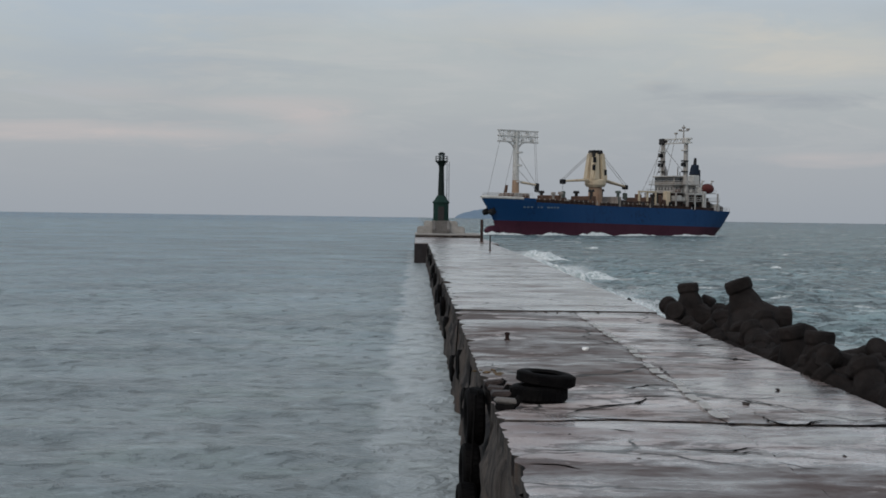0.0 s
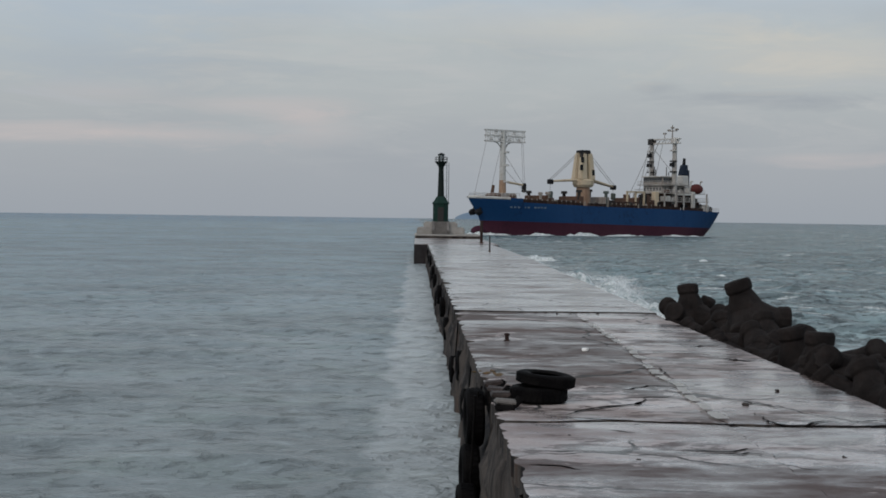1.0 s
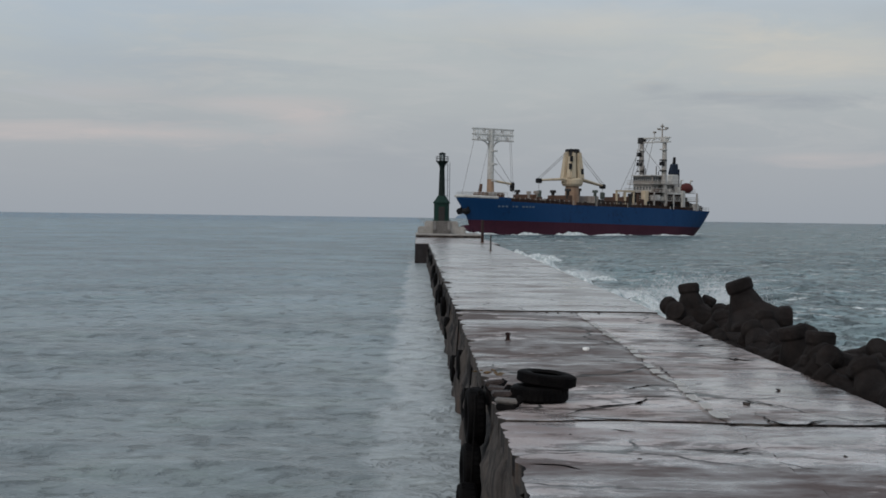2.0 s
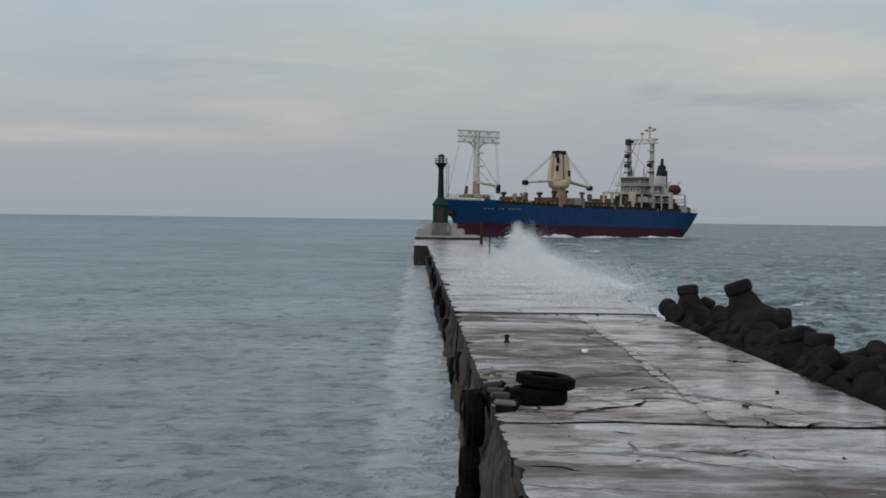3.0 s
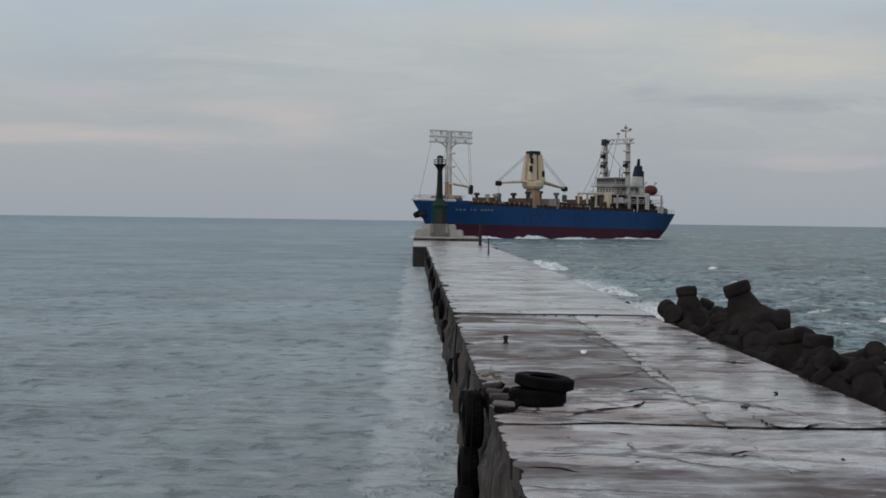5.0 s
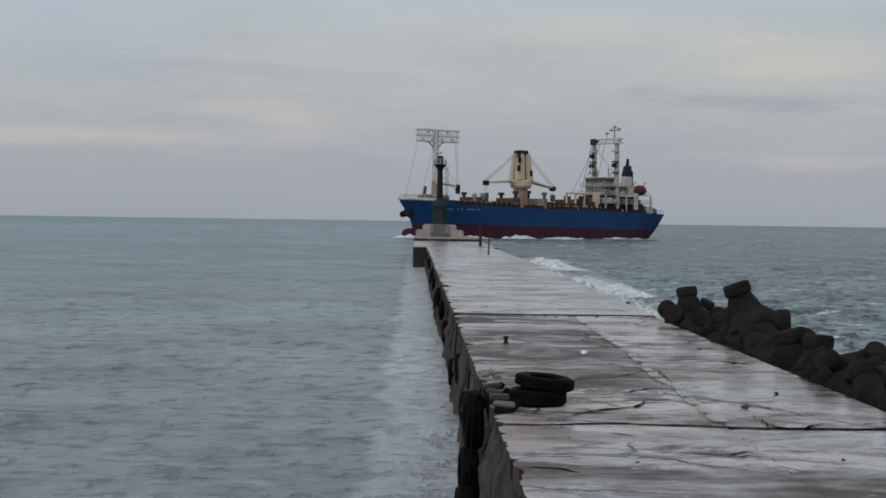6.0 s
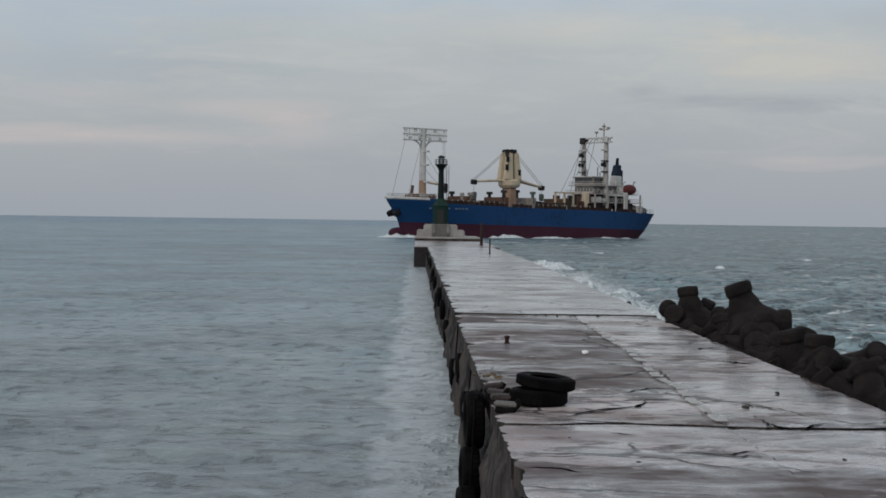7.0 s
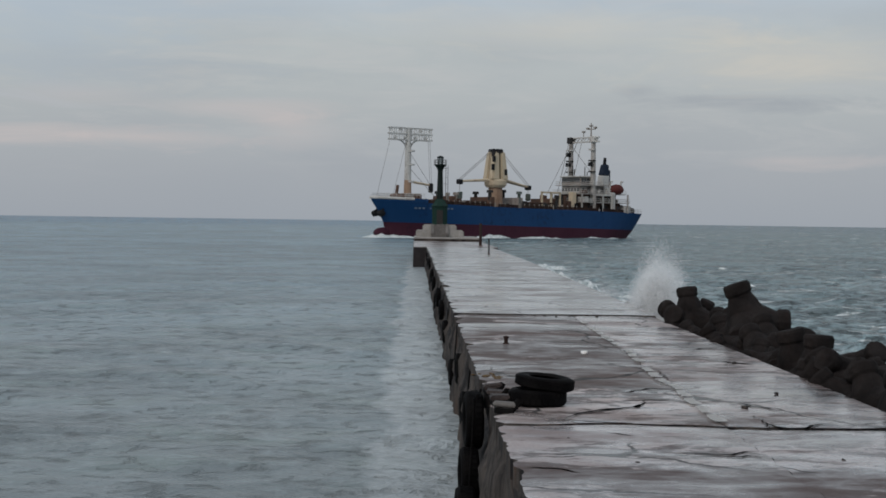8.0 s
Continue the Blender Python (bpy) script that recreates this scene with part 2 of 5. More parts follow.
def cloud_sky():
    """Layered cloud over the sea: bluish grey, paler higher up, with thin warm streaks."""
    t = Tree("cloud_layers")
    split = t.n.new("ShaderNodeSeparateXYZ")
    t.l.new(t.co, split.inputs[0])
    up = t.math("DIVIDE", split.outputs[2], 700.0)
    c = t.ramp(up, (0.0, (0.335, 0.365, 0.405)), (0.22, (0.37, 0.395, 0.425)), (0.5, (0.42, 0.45, 0.465)), (0.8, (0.465, 0.505, 0.515)), (1.0, (0.46, 0.525, 0.585)))
    wide = t.noise(0.0011, 6, 0.55, t.scaled((1, 1, 3.2)), 0.4)
    thin = t.noise(0.0030, 8, 0.62, t.scaled((0.8, 1, 4.5)), 0.6)

    def bank(x, z, hx, hz, soft=1.0):
        """A long soft-edged cloud round (x, z)."""
        v = t.n.new("ShaderNodeVectorMath")
        v.operation = "SUBTRACT"
        v.inputs[1].default_value = (x, 0, z)
        t.l.new(t.co, v.inputs[0])
        w = t.n.new("ShaderNodeVectorMath")
        w.operation = "MULTIPLY"
        w.inputs[1].default_value = (1 / hx, 0, 1 / hz)
        t.l.new(v.outputs[0], w.inputs[0])
        ln = t.n.new("ShaderNodeVectorMath")
        ln.operation = "LENGTH"
        t.l.new(w.outputs[0], ln.inputs[0])
        return t.ramp(t.math("MULTIPLY", t.math("ADD", ln.outputs["Value"], t.math("MULTIPLY", t.math("SUBTRACT", thin, 0.5), 3.0)), 0.5), (0.0, soft), (0.55, 0.0))

    c = t.mix(t.ramp(wide, (0.42, 0.0), (0.66, 0.30)), c, (0.33, 0.36, 0.40))
    c = t.mix(t.math("MULTIPLY", t.ramp(thin, (0.5, 0.0), (0.7, 0.35)), t.ramp(up, (0.15, 0.0), (0.4, 1.0))), c, (0.53, 0.53, 0.53))
    rose, gold, slate = (0.54, 0.495, 0.49), (0.60, 0.57, 0.51), (0.335, 0.365, 0.40)
    for x, z, hx, hz, soft, colour in ((-850, 248, 520, 34, 0.75, rose), (-300, 268, 190, 60, 0.55, rose), (-470, 345, 330, 30, 0.5, rose), (-950, 372, 260, 40, 0.35, rose),
                                       (1150, 372, 380, 30, 0.8, slate), (760, 410, 70, 22, 0.5, slate), (1220, 198, 240, 26, 0.6, rose), (1250, 500, 520, 95, 0.6, gold),
                                       (500, 600, 560, 70, 0.4, gold), (-1100, 640, 700, 110, 0.7, (0.42, 0.49, 0.56)), (-700, 460, 500, 60, 0.35, slate), (-950, 500, 620, 150, 0.45, (0.40, 0.465, 0.53)), (-1250, 232, 300, 26, 0.5, rose), (-330, 300, 120, 26, 0.4, rose), (930, 385, 60, 20, 0.35, slate)):
        c = t.mix(bank(x, z, hx, hz, soft), c, colour)
    e = t.n.new("ShaderNodeEmission")
    t.l.new(c, e.inputs[0])
    t.l.new(e.outputs[0], t.n["Material Output"].inputs[0])
    return t.mat


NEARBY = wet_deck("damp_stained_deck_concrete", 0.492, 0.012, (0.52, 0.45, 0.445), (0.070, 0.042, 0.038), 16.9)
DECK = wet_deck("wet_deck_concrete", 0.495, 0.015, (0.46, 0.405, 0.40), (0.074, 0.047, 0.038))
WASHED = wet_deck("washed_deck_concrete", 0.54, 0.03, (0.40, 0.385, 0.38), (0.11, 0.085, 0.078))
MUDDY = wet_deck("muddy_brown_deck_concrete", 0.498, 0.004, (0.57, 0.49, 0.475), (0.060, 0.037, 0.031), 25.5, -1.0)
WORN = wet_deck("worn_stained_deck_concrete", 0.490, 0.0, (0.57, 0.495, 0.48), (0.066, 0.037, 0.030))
WALL = tidal_wall()
BLOCK = concrete("dark_wet_armour_concrete", (0.0048, 0.0040, 0.0041), (0.045, 0.038, 0.037), 1.9, 0.85, 1.0, (0.019, 0.011, 0.009), 0.08)
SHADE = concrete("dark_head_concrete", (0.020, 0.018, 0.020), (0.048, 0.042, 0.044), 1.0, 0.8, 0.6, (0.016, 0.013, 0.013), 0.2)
PALE = concrete("pale_base_concrete", (0.26, 0.245, 0.23), (0.40, 0.38, 0.36), 1.6, 0.8, 0.5, (0.17, 0.135, 0.11))
GRIMY = concrete("stained_stair_concrete", (0.11, 0.10, 0.095), (0.20, 0.185, 0.175), 1.6, 0.85, 0.5, (0.07, 0.055, 0.045))
LENS = Tree("grey_lantern_glass").done((0.30, 0.34, 0.36), 0.15)
MORTAR = concrete("pale_joint_mortar", (0.83, 0.81, 0.79), (0.88, 0.87, 0.85), 2.0, 0.5, 0.5, (0.72, 0.69, 0.67))
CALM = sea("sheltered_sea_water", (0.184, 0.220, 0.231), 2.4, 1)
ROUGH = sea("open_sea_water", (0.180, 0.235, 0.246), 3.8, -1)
SPRAY = droplets()
RUBBER = rubber()
DEEP = painted("dark_green_column_paint", (0.002, 0.008, 0.0065), (0.004, 0.007, 0.006), 0.2, 0.5, 0.8)
GREEN = painted("green_tower_paint", (0.0035, 0.026, 0.019), (0.007, 0.018, 0.015), 0.2, 0.5, 0.8)
DARK = painted("dark_weathered_steel", (0.03, 0.028, 0.028), (0.09, 0.045, 0.03), 0.3, 0.6, 1.5)
RUST = painted("rusty_steel", (0.10, 0.06, 0.045), (0.17, 0.08, 0.045), 0.5, 0.8, 1.2)
POST = painted("old_post_paint", (0.03, 0.017, 0.016), (0.1, 0.05, 0.03), 0.3, 0.7, 2.0)
BLUE = painted("blue_hull_paint", (0.0042, 0.044, 0.136), (0.005, 0.015, 0.042), 0.34, 0.45, 0.10)
RED = painted("red_antifouling_paint", (0.050, 0.011, 0.025), (0.020, 0.008, 0.016), 0.40, 0.6, 0.15)
CREAM = painted("cream_crane_paint", (0.55, 0.455, 0.33), (0.25, 0.15, 0.10), 0.45, 0.5, 0.5)
WHITE = painted("white_ship_paint", (0.55, 0.54, 0.52), (0.20, 0.14, 0.11), 0.6, 0.45, 0.3)
DECKING_AND_SHADE = painted("brown_hatch_and_shade_paint", (0.060, 0.034, 0.027), (0.17, 0.125, 0.10), 0.4, 0.7, 0.3)
TAN = painted("rust_stained_cream_paint", (0.34, 0.23, 0.16), (0.16, 0.08, 0.05), 0.6, 0.6, 0.5)
BOAT = painted("orange_lifeboat_paint", (0.10, 0.022, 0.020), (0.07, 0.025, 0.02), 0.2, 0.5, 0.8)
BLACK = painted("soot_black_paint", (0.012, 0.012, 0.014), (0.04, 0.03, 0.03), 0.3, 0.6, 0.6)
GLASS = Tree("dark_window_glass").done((0.02, 0.025, 0.03), 0.08)
# distance haze is mixed into the islet's rock colour
ISLET = concrete("hazy_islet_rock", (0.17, 0.24, 0.33), (0.20, 0.27, 0.35), 0.02, 0.9, 0.1, (0.14, 0.20, 0.28))


# ---- helpers for building ----
def link_mesh(name, me, mats, parent=None, label=""):
    for m in (mats if isinstance(mats, (list, tuple)) else [mats]):
        me.materials.append(m)
    ob = new(name, me)
    ob.parent = parent
    if label:
        ob["label"] = label
    return ob


def part(name, bm, mats, parent=None, label="", smooth=None):
    """Links a bmesh as one mesh object. smooth: the angle under which edges are shaded smooth."""
    bmesh.ops.recalc_face_normals(bm, faces=bm.faces)
    me = bpy.data.meshes.new(name)
    if smooth:
        for f in bm.faces:
            f.smooth = True
        for e in bm.edges:
            e.smooth = len(e.link_faces) == 2 and e.calc_face_angle(0) < radians(smooth)
    bm.to_mesh(me)
    bm.free()
    return link_mesh(name, me, mats, parent, label)


def empty(name, m=None, **tags):
    ob = new(name)
    if m is not None:
        ob.matrix_basis = m
    return tagged(ob, **tags)


def box(bm, x0, x1, y0, y1, z0, z1, bevel=0.0):
    vs = bmesh.ops.create_cube(bm, size=1, matrix=Matrix.LocRotScale(((x0 + x1) / 2, (y0 + y1) / 2, (z0 + z1) / 2), None, (x1 - x0, y1 - y0, z1 - z0)))["verts"]
    if bevel:
        bmesh.ops.bevel(bm, geom=list({e for v in vs for e in v.link_edges}), offset=bevel, segments=1, affect="EDGES")
    return bm


def boxed(*a, bevel=0.0):
    return box(bmesh.new(), *a, bevel=bevel)


def bar(bm, a, b, r0, r1=None, n=8):
    """A round bar from a to b."""
    a, b = Vector(a), Vector(b)
    m = Matrix.Translation((a + b) / 2) @ (b - a).to_track_quat("Z", "Y").to_matrix().to_4x4()
    bmesh.ops.create_cone(bm, cap_ends=True, segments=n, radius1=r0, radius2=r0 if r1 is None else r1, depth=(b - a).length, matrix=m)
    return bm


def barred(*a, **k):
    return bar(bmesh.new(), *a, **k)


def lathe(profile, n=24, bm=None, m=Matrix()):
    """Turns (radius, height) pairs about z."""
    bm = bm or bmesh.new()
    rings = [[bm.verts.new(m @ Vector((r * math.cos(2 * math.pi * k / n), r * math.sin(2 * math.pi * k / n), z))) for k in range(n)] for r, z in profile]
    for a, b in zip(rings, rings[1:]):
        for k in range(n):
            bm.faces.new((a[k], a[(k + 1) % n], b[(k + 1) % n], b[k]))
    for ring in (rings[0], rings[-1]):
        bm.faces.new(ring)
    return bm


def rumple(bm, amount, size, seed=0.0):
    for v in bm.verts:
        v.co += noise.noise_vector(v.co / size + Vector((seed, seed * 1.7, seed * 0.6))) * amount
    return bm


# ---- the sky behind, and the sea ----
def build_backdrop():
    bm = bmesh.new()
    n = 24
    low, high = [], []
    for k in range(n + 1):
        a = radians(-34 + 68 * k / n)
        low.append(bm.verts.new((4760 * math.sin(a), 4760 * math.cos(a), -60)))
        high.append(bm.verts.new((4760 * math.sin(a), 4760 * math.cos(a), 1500)))
    for k in range(n):
        bm.faces.new((low[k], low[k + 1], high[k + 1], high[k]))
    return tagged(part("sky_backdrop", bm, cloud_sky()), "grey layered cloud with faint warm streaks over the sea", "sky", kind="structure")


def steps(start, end, base, grow):
    out, v = [start], start
    while v < end:
        v += base + grow * abs(v)
        out.append(min(v, end))
    return np.array(out)


def swell(X, Y, cell, trains):
    """Heights of a sum of sharp-crested wave trains; those shorter than the mesh can carry fade out."""
    Z = np.zeros_like(X)
    for length, height, turn, phase in trains:
        a = math.radians(turn)
        s = X * math.sin(a) + Y * math.cos(a)
        c = X * math.cos(a) - Y * math.sin(a)
        bend = 0.22 * length * np.sin(c / (length * 2.3) + phase) + 0.15 * length * np.sin(c / (length * 0.9) + 2 * phase)
        w = 0.5 + 0.5 * np.sin((s + bend) * 2 * math.pi / length + phase)
        gust = 0.55 + 0.45 * np.sin(c / (length * 1.7) + 1.3 * phase) * np.sin(s / (length * 2.9) + phase)
        keep = np.clip(length / (cell * 3.4) - 0.68, 0, 1)
        Z += height * (w ** 1.8 - 0.4) * gust * keep
    return Z


def build_sea(name, xs, ys, trains, mat, label):
    X, Y = np.meshgrid(xs, ys)
    cell = np.maximum(np.gradient(xs)[None, :] * 0.4, np.gradient(ys)[:, None])
    cell = np.abs(cell)
    Z = swell(X, Y, cell, trains)
    co = np.stack([X, Y, Z], -1).reshape(-1, 3)
    w = len(xs)
    i = (np.arange(len(ys) - 1)[:, None] * w + np.arange(w - 1)[None, :]).ravel()
    quads = np.stack([i, i + 1, i + w + 1, i + w], -1)
    me = bpy.data.meshes.new(name)
    me.vertices.add(len(co))
    me.vertices.foreach_set("co", co.ravel())
    me.loops.add(quads.size)
    me.loops.foreach_set("vertex_index", quads.ravel())
    me.polygons.add(len(quads))
    me.polygons.foreach_set("loop_start", np.arange(0, quads.size, 4))
    me.polygons.foreach_set("use_smooth", np.ones(len(quads), bool))
    me.update(calc_edges=True)
    return tagged(link_mesh(name, me, mat), label, "sea", kind="structure")


backdrop = build_backdrop()
BACK = np.arange(-420.0, -31.0, 15.0)
ROWS = np.concatenate([BACK, steps(-30.0, 14.0, 1.0, 0.0)[:-1], steps(14.0, 4700.0, 0.14, 0.0062)])
FINE_ROWS = np.concatenate([BACK, steps(-30.0, 45.0, 0.9, 0.0)[:-1], steps(45.0, 900.0, 0.06, 0.0042)[:-1], steps(900.0, 4700.0, 5.0, 0.01)])
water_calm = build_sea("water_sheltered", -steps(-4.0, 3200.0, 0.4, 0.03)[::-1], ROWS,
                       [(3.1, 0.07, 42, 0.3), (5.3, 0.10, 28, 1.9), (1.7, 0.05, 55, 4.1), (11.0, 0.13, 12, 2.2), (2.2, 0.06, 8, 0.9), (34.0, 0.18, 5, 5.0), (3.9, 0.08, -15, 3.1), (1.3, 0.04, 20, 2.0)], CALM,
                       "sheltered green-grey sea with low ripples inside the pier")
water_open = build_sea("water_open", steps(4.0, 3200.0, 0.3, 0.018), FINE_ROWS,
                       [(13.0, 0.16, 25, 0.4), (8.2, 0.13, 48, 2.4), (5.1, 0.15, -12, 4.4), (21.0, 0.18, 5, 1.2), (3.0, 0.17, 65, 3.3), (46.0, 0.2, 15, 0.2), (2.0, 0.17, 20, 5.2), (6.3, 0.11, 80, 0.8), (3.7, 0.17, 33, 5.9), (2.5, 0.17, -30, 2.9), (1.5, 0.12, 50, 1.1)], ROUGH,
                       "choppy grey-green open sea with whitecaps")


# ---- the pier ----
LEFT = 1.15


def right_edge(y):
    return 7.05 if y < 44.6 else 7.12 + 0.65 * min(1, (y - 44.6) / 60)


def wander(a, b, c=0.0):
    return noise.noise((a, b, c))


def bend(x, y):
    """How far the joint at y wanders along the pier at x."""
    return 0.30 * wander(x * 0.55, y * 1.3, 3.3)


def build_slab(x0, x1, y0, y1, parent, ragged_left=False, cell=0.14, top=2.0, mat=None):
    """One deck slab between straight joints, its top uneven and its edges chipped. x0, x1: functions of y."""
    nx = max(6, int((x1(y0) - x0(y0)) / cell))
    ny = max(6, int((y1 - y0) / cell))
    if nx * ny > 26000:
        ny = max(6, 26000 // nx)
    bm = bmesh.new()
    grid = []
    for j in range(ny + 1):
        y = y0 + (y1 - y0) * j / ny
        row = []
        a, b = x0(y), x1(y)
        bite = max(0, wander(y * 1.1, 3.7) - 0.05) * 0.5 + max(0, wander(y * 4.3, 9.1)) * 0.16 if ragged_left else 0.02 * abs(wander(y * 2, 5.5))
        chip = 0.0 if x1(y0) < 6 else 0.03 * abs(wander(y * 2.1, 8.5)) + 0.02
        for i in range(nx + 1):
            f = i / nx
            x = a + bite + (b - chip - a - bite) * f
            yy = y + bend(x, y0) * max(0.0, 1 - (y - y0) / 1.6) + bend(x, y1) * max(0.0, 1 - (y1 - y) / 1.6)
            if j in (0, ny):
                yy += (0.02 + 0.16 * max(0, wander(x * 1.3, y0 + j)) + 0.08 * max(0, wander(x * 6, y0 + j))) * (1 if j == 0 else -1)
            edge = min(1, min(x - a - bite, b - chip - x, y - y0, y1 - y) / 0.12 + 0.25)
            z = top + 0.010 * wander(x * 0.35, y * 0.3) + 0.006 * wander(x * 1.7, y * 1.4) - 0.015 * (1 - edge)
            row.append(bm.verts.new((x, yy, z)))
        grid.append(row)
    for r, s in zip(grid, grid[1:]):
        for i in range(nx):
            bm.faces.new((r[i], r[i + 1], s[i + 1], s[i]))
    rim = [e for e in bm.edges if len(e.link_faces) == 1]
    for v in [g for g in bmesh.ops.extrude_edge_only(bm, edges=rim)["geom"] if isinstance(g, bmesh.types.BMVert)]:
        v.co.z = 1.72 + 0.03 * wander(v.co.x * 3, v.co.y * 3)
    bm.normal_update()
    # steep edges get dark wall concrete, painting in the shade of the joints
    for f in bm.faces:
        f.material_index = 0 if abs(f.normal.z) > 0.5 else 1
    return part("slab", bm, [mat or DECK, WALL], parent, smooth=50)


def build_wall(name, x, y0, y1, face, parent, z0=-2.5, z1=1.86, push=0.13):
    """A weathered side of the pier; face is -1 or 1, the side on which it bulges."""
    bm = bmesh.new()
    ny, nz = min(int((y1 - y0) / 0.2), 640), 20
    g = []
    for j in range(ny + 1):
        y = y0 + (y1 - y0) * j / ny
        col = []
        for k in range(nz + 1):
            z = z0 + (z1 - z0) * k / nz
            d = push * (wander(y * 0.8, z * 1.2) + 0.6 * wander(y * 2.7, z * 3.1)) - 0.10 * max(0, wander(y * 0.5, z * 0.7, 4))
            d += 0.13 * wander(y * 1.5, 0.3 * z, 7.0) + 0.07 * wander(y * 4.1, 0.4 * z, 2.0)
            course = 1.25 + 0.35 * wander(math.floor(y / 2.3) * 1.7, 5.0)
            d += (0.13 + 0.12 * wander(math.floor(y / 2.3) * 0.9, 8.0)) * min(1.0, max(0.0, (course - z) * 5))
            col.append(bm.verts.new((x(y) + face * (d - 0.04), y, z)))
        g.append(col)
    for p, q in zip(g, g[1:]):
        for k in range(nz):
            bm.faces.new((p[k], p[k + 1], q[k + 1], q[k]))
    return part(name, bm, WALL, parent, smooth=60)


def build_pier():
    pier = empty("pier", label="long wet concrete pier with worn chipped edges", category="pier", kind="structure")
    core = bmesh.new()
    box(core, LEFT + 0.12, 6.9, -40, 152, -2.6, 1.73)
    part("core", core, WALL, pier)
    build_wall("side_wall", lambda y: LEFT + 0.04, 6, 152, -1, pier)
    build_wall("side_wall", lambda y: LEFT + 0.04, -40, 6, -1, pier)
    build_wall("side_wall", lambda y: right_edge(y) - 0.02, -40, 6, 1, pier)
    build_wall("side_wall", lambda y: right_edge(y) - 0.02, 6, 195, 1, pier)
    head = empty("pier_head", label="wider concrete head at the end of the pier", category="pier", kind="structure")
    part("body", rumple(boxed(-0.18, 8.3, 152, 214, -2.6, 1.99, bevel=0.05), 0.02, 1.0), SHADE, head)
    part("topping", rumple(boxed(-0.14, 8.26, 152.05, 213.9, 1.992, 2.06, bevel=0.01), 0.004, 1.0), DECK, head)
    plat = boxed(-0.1, 8.2, 192.5, 212, 2.0, 2.34, bevel=0.03)
    part("platform", plat, WALL, head)
    part("platform_top", boxed(-0.16, 8.26, 192.4, 212.1, 2.34, 2.52, bevel=0.02), PALE, head)
    joint = lambda y: 4.30 + 0.016 * (y - 21) + 0.10 * wander(y * 0.5, 1.5) + 0.05 * wander(y * 2.3, 7.5)
    left, right = (lambda y: LEFT), right_edge
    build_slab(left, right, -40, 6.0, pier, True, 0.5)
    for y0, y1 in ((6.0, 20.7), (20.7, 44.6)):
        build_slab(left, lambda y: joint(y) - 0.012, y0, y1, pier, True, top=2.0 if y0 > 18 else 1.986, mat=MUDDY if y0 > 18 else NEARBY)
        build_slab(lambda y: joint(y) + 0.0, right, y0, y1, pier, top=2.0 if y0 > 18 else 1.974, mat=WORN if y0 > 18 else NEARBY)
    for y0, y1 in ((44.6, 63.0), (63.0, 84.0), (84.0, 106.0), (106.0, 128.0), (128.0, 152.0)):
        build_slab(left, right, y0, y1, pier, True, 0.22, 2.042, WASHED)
    # pale mortar that fills the long joint in broken stretches
    for k in range(23):
        y = 20.9 + k * 1.0
        if wander(k * 0.7, 2.2) < -0.16:
            continue
        bm = bmesh.new()
        n = 9
        a, b = [], []
        for i in range(n + 1):
            yy = y + (0.76 + 0.25 * wander(k * 1.9, 6.0)) * i / n
            w = 0.07 + 0.05 * abs(wander(yy * 3, 4.4)) + 0.03 * wander(yy * 5, 1.1)
            a.append(bm.verts.new((joint(yy) - w, yy, 2.029)))
            b.append(bm.verts.new((joint(yy) + w, yy, 2.032)))
        for i in range(n):
            bm.faces.new((a[i], b[i], b[i + 1], a[i + 1]))
        bmesh.ops.solidify(bm, geom=bm.faces[:], thickness=0.03)
        part("mortar", bm, MORTAR, pier)
    # cracks: dark strips laid on the deck, standing in for the shade inside
    for k, (line, wide) in enumerate((
            (((2.1, 21.2), (2.4, 21.72), (2.75, 22.21), (3.15, 22.45), (3.48, 22.96), (3.58, 23.47)), 0.10),
            (((4.85, 23.38), (5.16, 22.78), (5.5, 22.27)), 0.09), (((3.32, 24.44), (3.89, 25.08), (4.42, 25.14)), 0.07),
            (((3.1, 17.96), (3.74, 17.96), (4.0, 18.07), (4.13, 17.9)), 0.05), (((1.3, 17.0), (1.45, 17.02), (1.72, 16.84), (1.86, 16.7)), 0.07),
            (((2.09, 21.02), (2.47, 20.88), (2.84, 20.73), (3.37, 20.67)), 0.08), (((6.0, 30.3), (6.25, 30.18), (6.64, 29.64)), 0.10), (((4.92, 21.84), (4.86, 21.31), (4.83, 20.78), (5.26, 20.56), (5.66, 20.91), (5.87, 20.87)), 0.075), (((3.12, 18.19), (3.50, 18.16), (3.84, 18.14), (4.05, 18.41), (4.16, 18.09)), 0.07), (((5.96, 20.90), (6.24, 20.93), (6.60, 21.15)), 0.07), (((4.58, 28.59), (4.50, 27.18), (4.46, 25.91)), 0.07), (((4.63, 37.18), (4.56, 35.02), (4.52, 33.78)), 0.07), (((4.34, 24.47), (4.32, 23.52), (4.33, 22.87)), 0.1), (((4.11, 17.33), (4.26, 17.18), (4.39, 16.97), (4.57, 16.86)), 0.05), (((2.54, 19.90), (2.68, 19.77), (2.89, 19.72)), 0.05), (((6.21, 30.08), (6.41, 29.84), (6.68, 29.61)), 0.12), (((5.98, 33.00), (6.40, 33.39), (6.79, 33.62)), 0.12))):
        bm, a, b = bmesh.new(), [], []
        pts = [Vector((p[0] + (q[0] - p[0]) * i / 6, p[1] + (q[1] - p[1]) * i / 6, 0)) for p, q in zip(line, line[1:]) for i in range(6)] + [Vector((*line[-1], 0))]
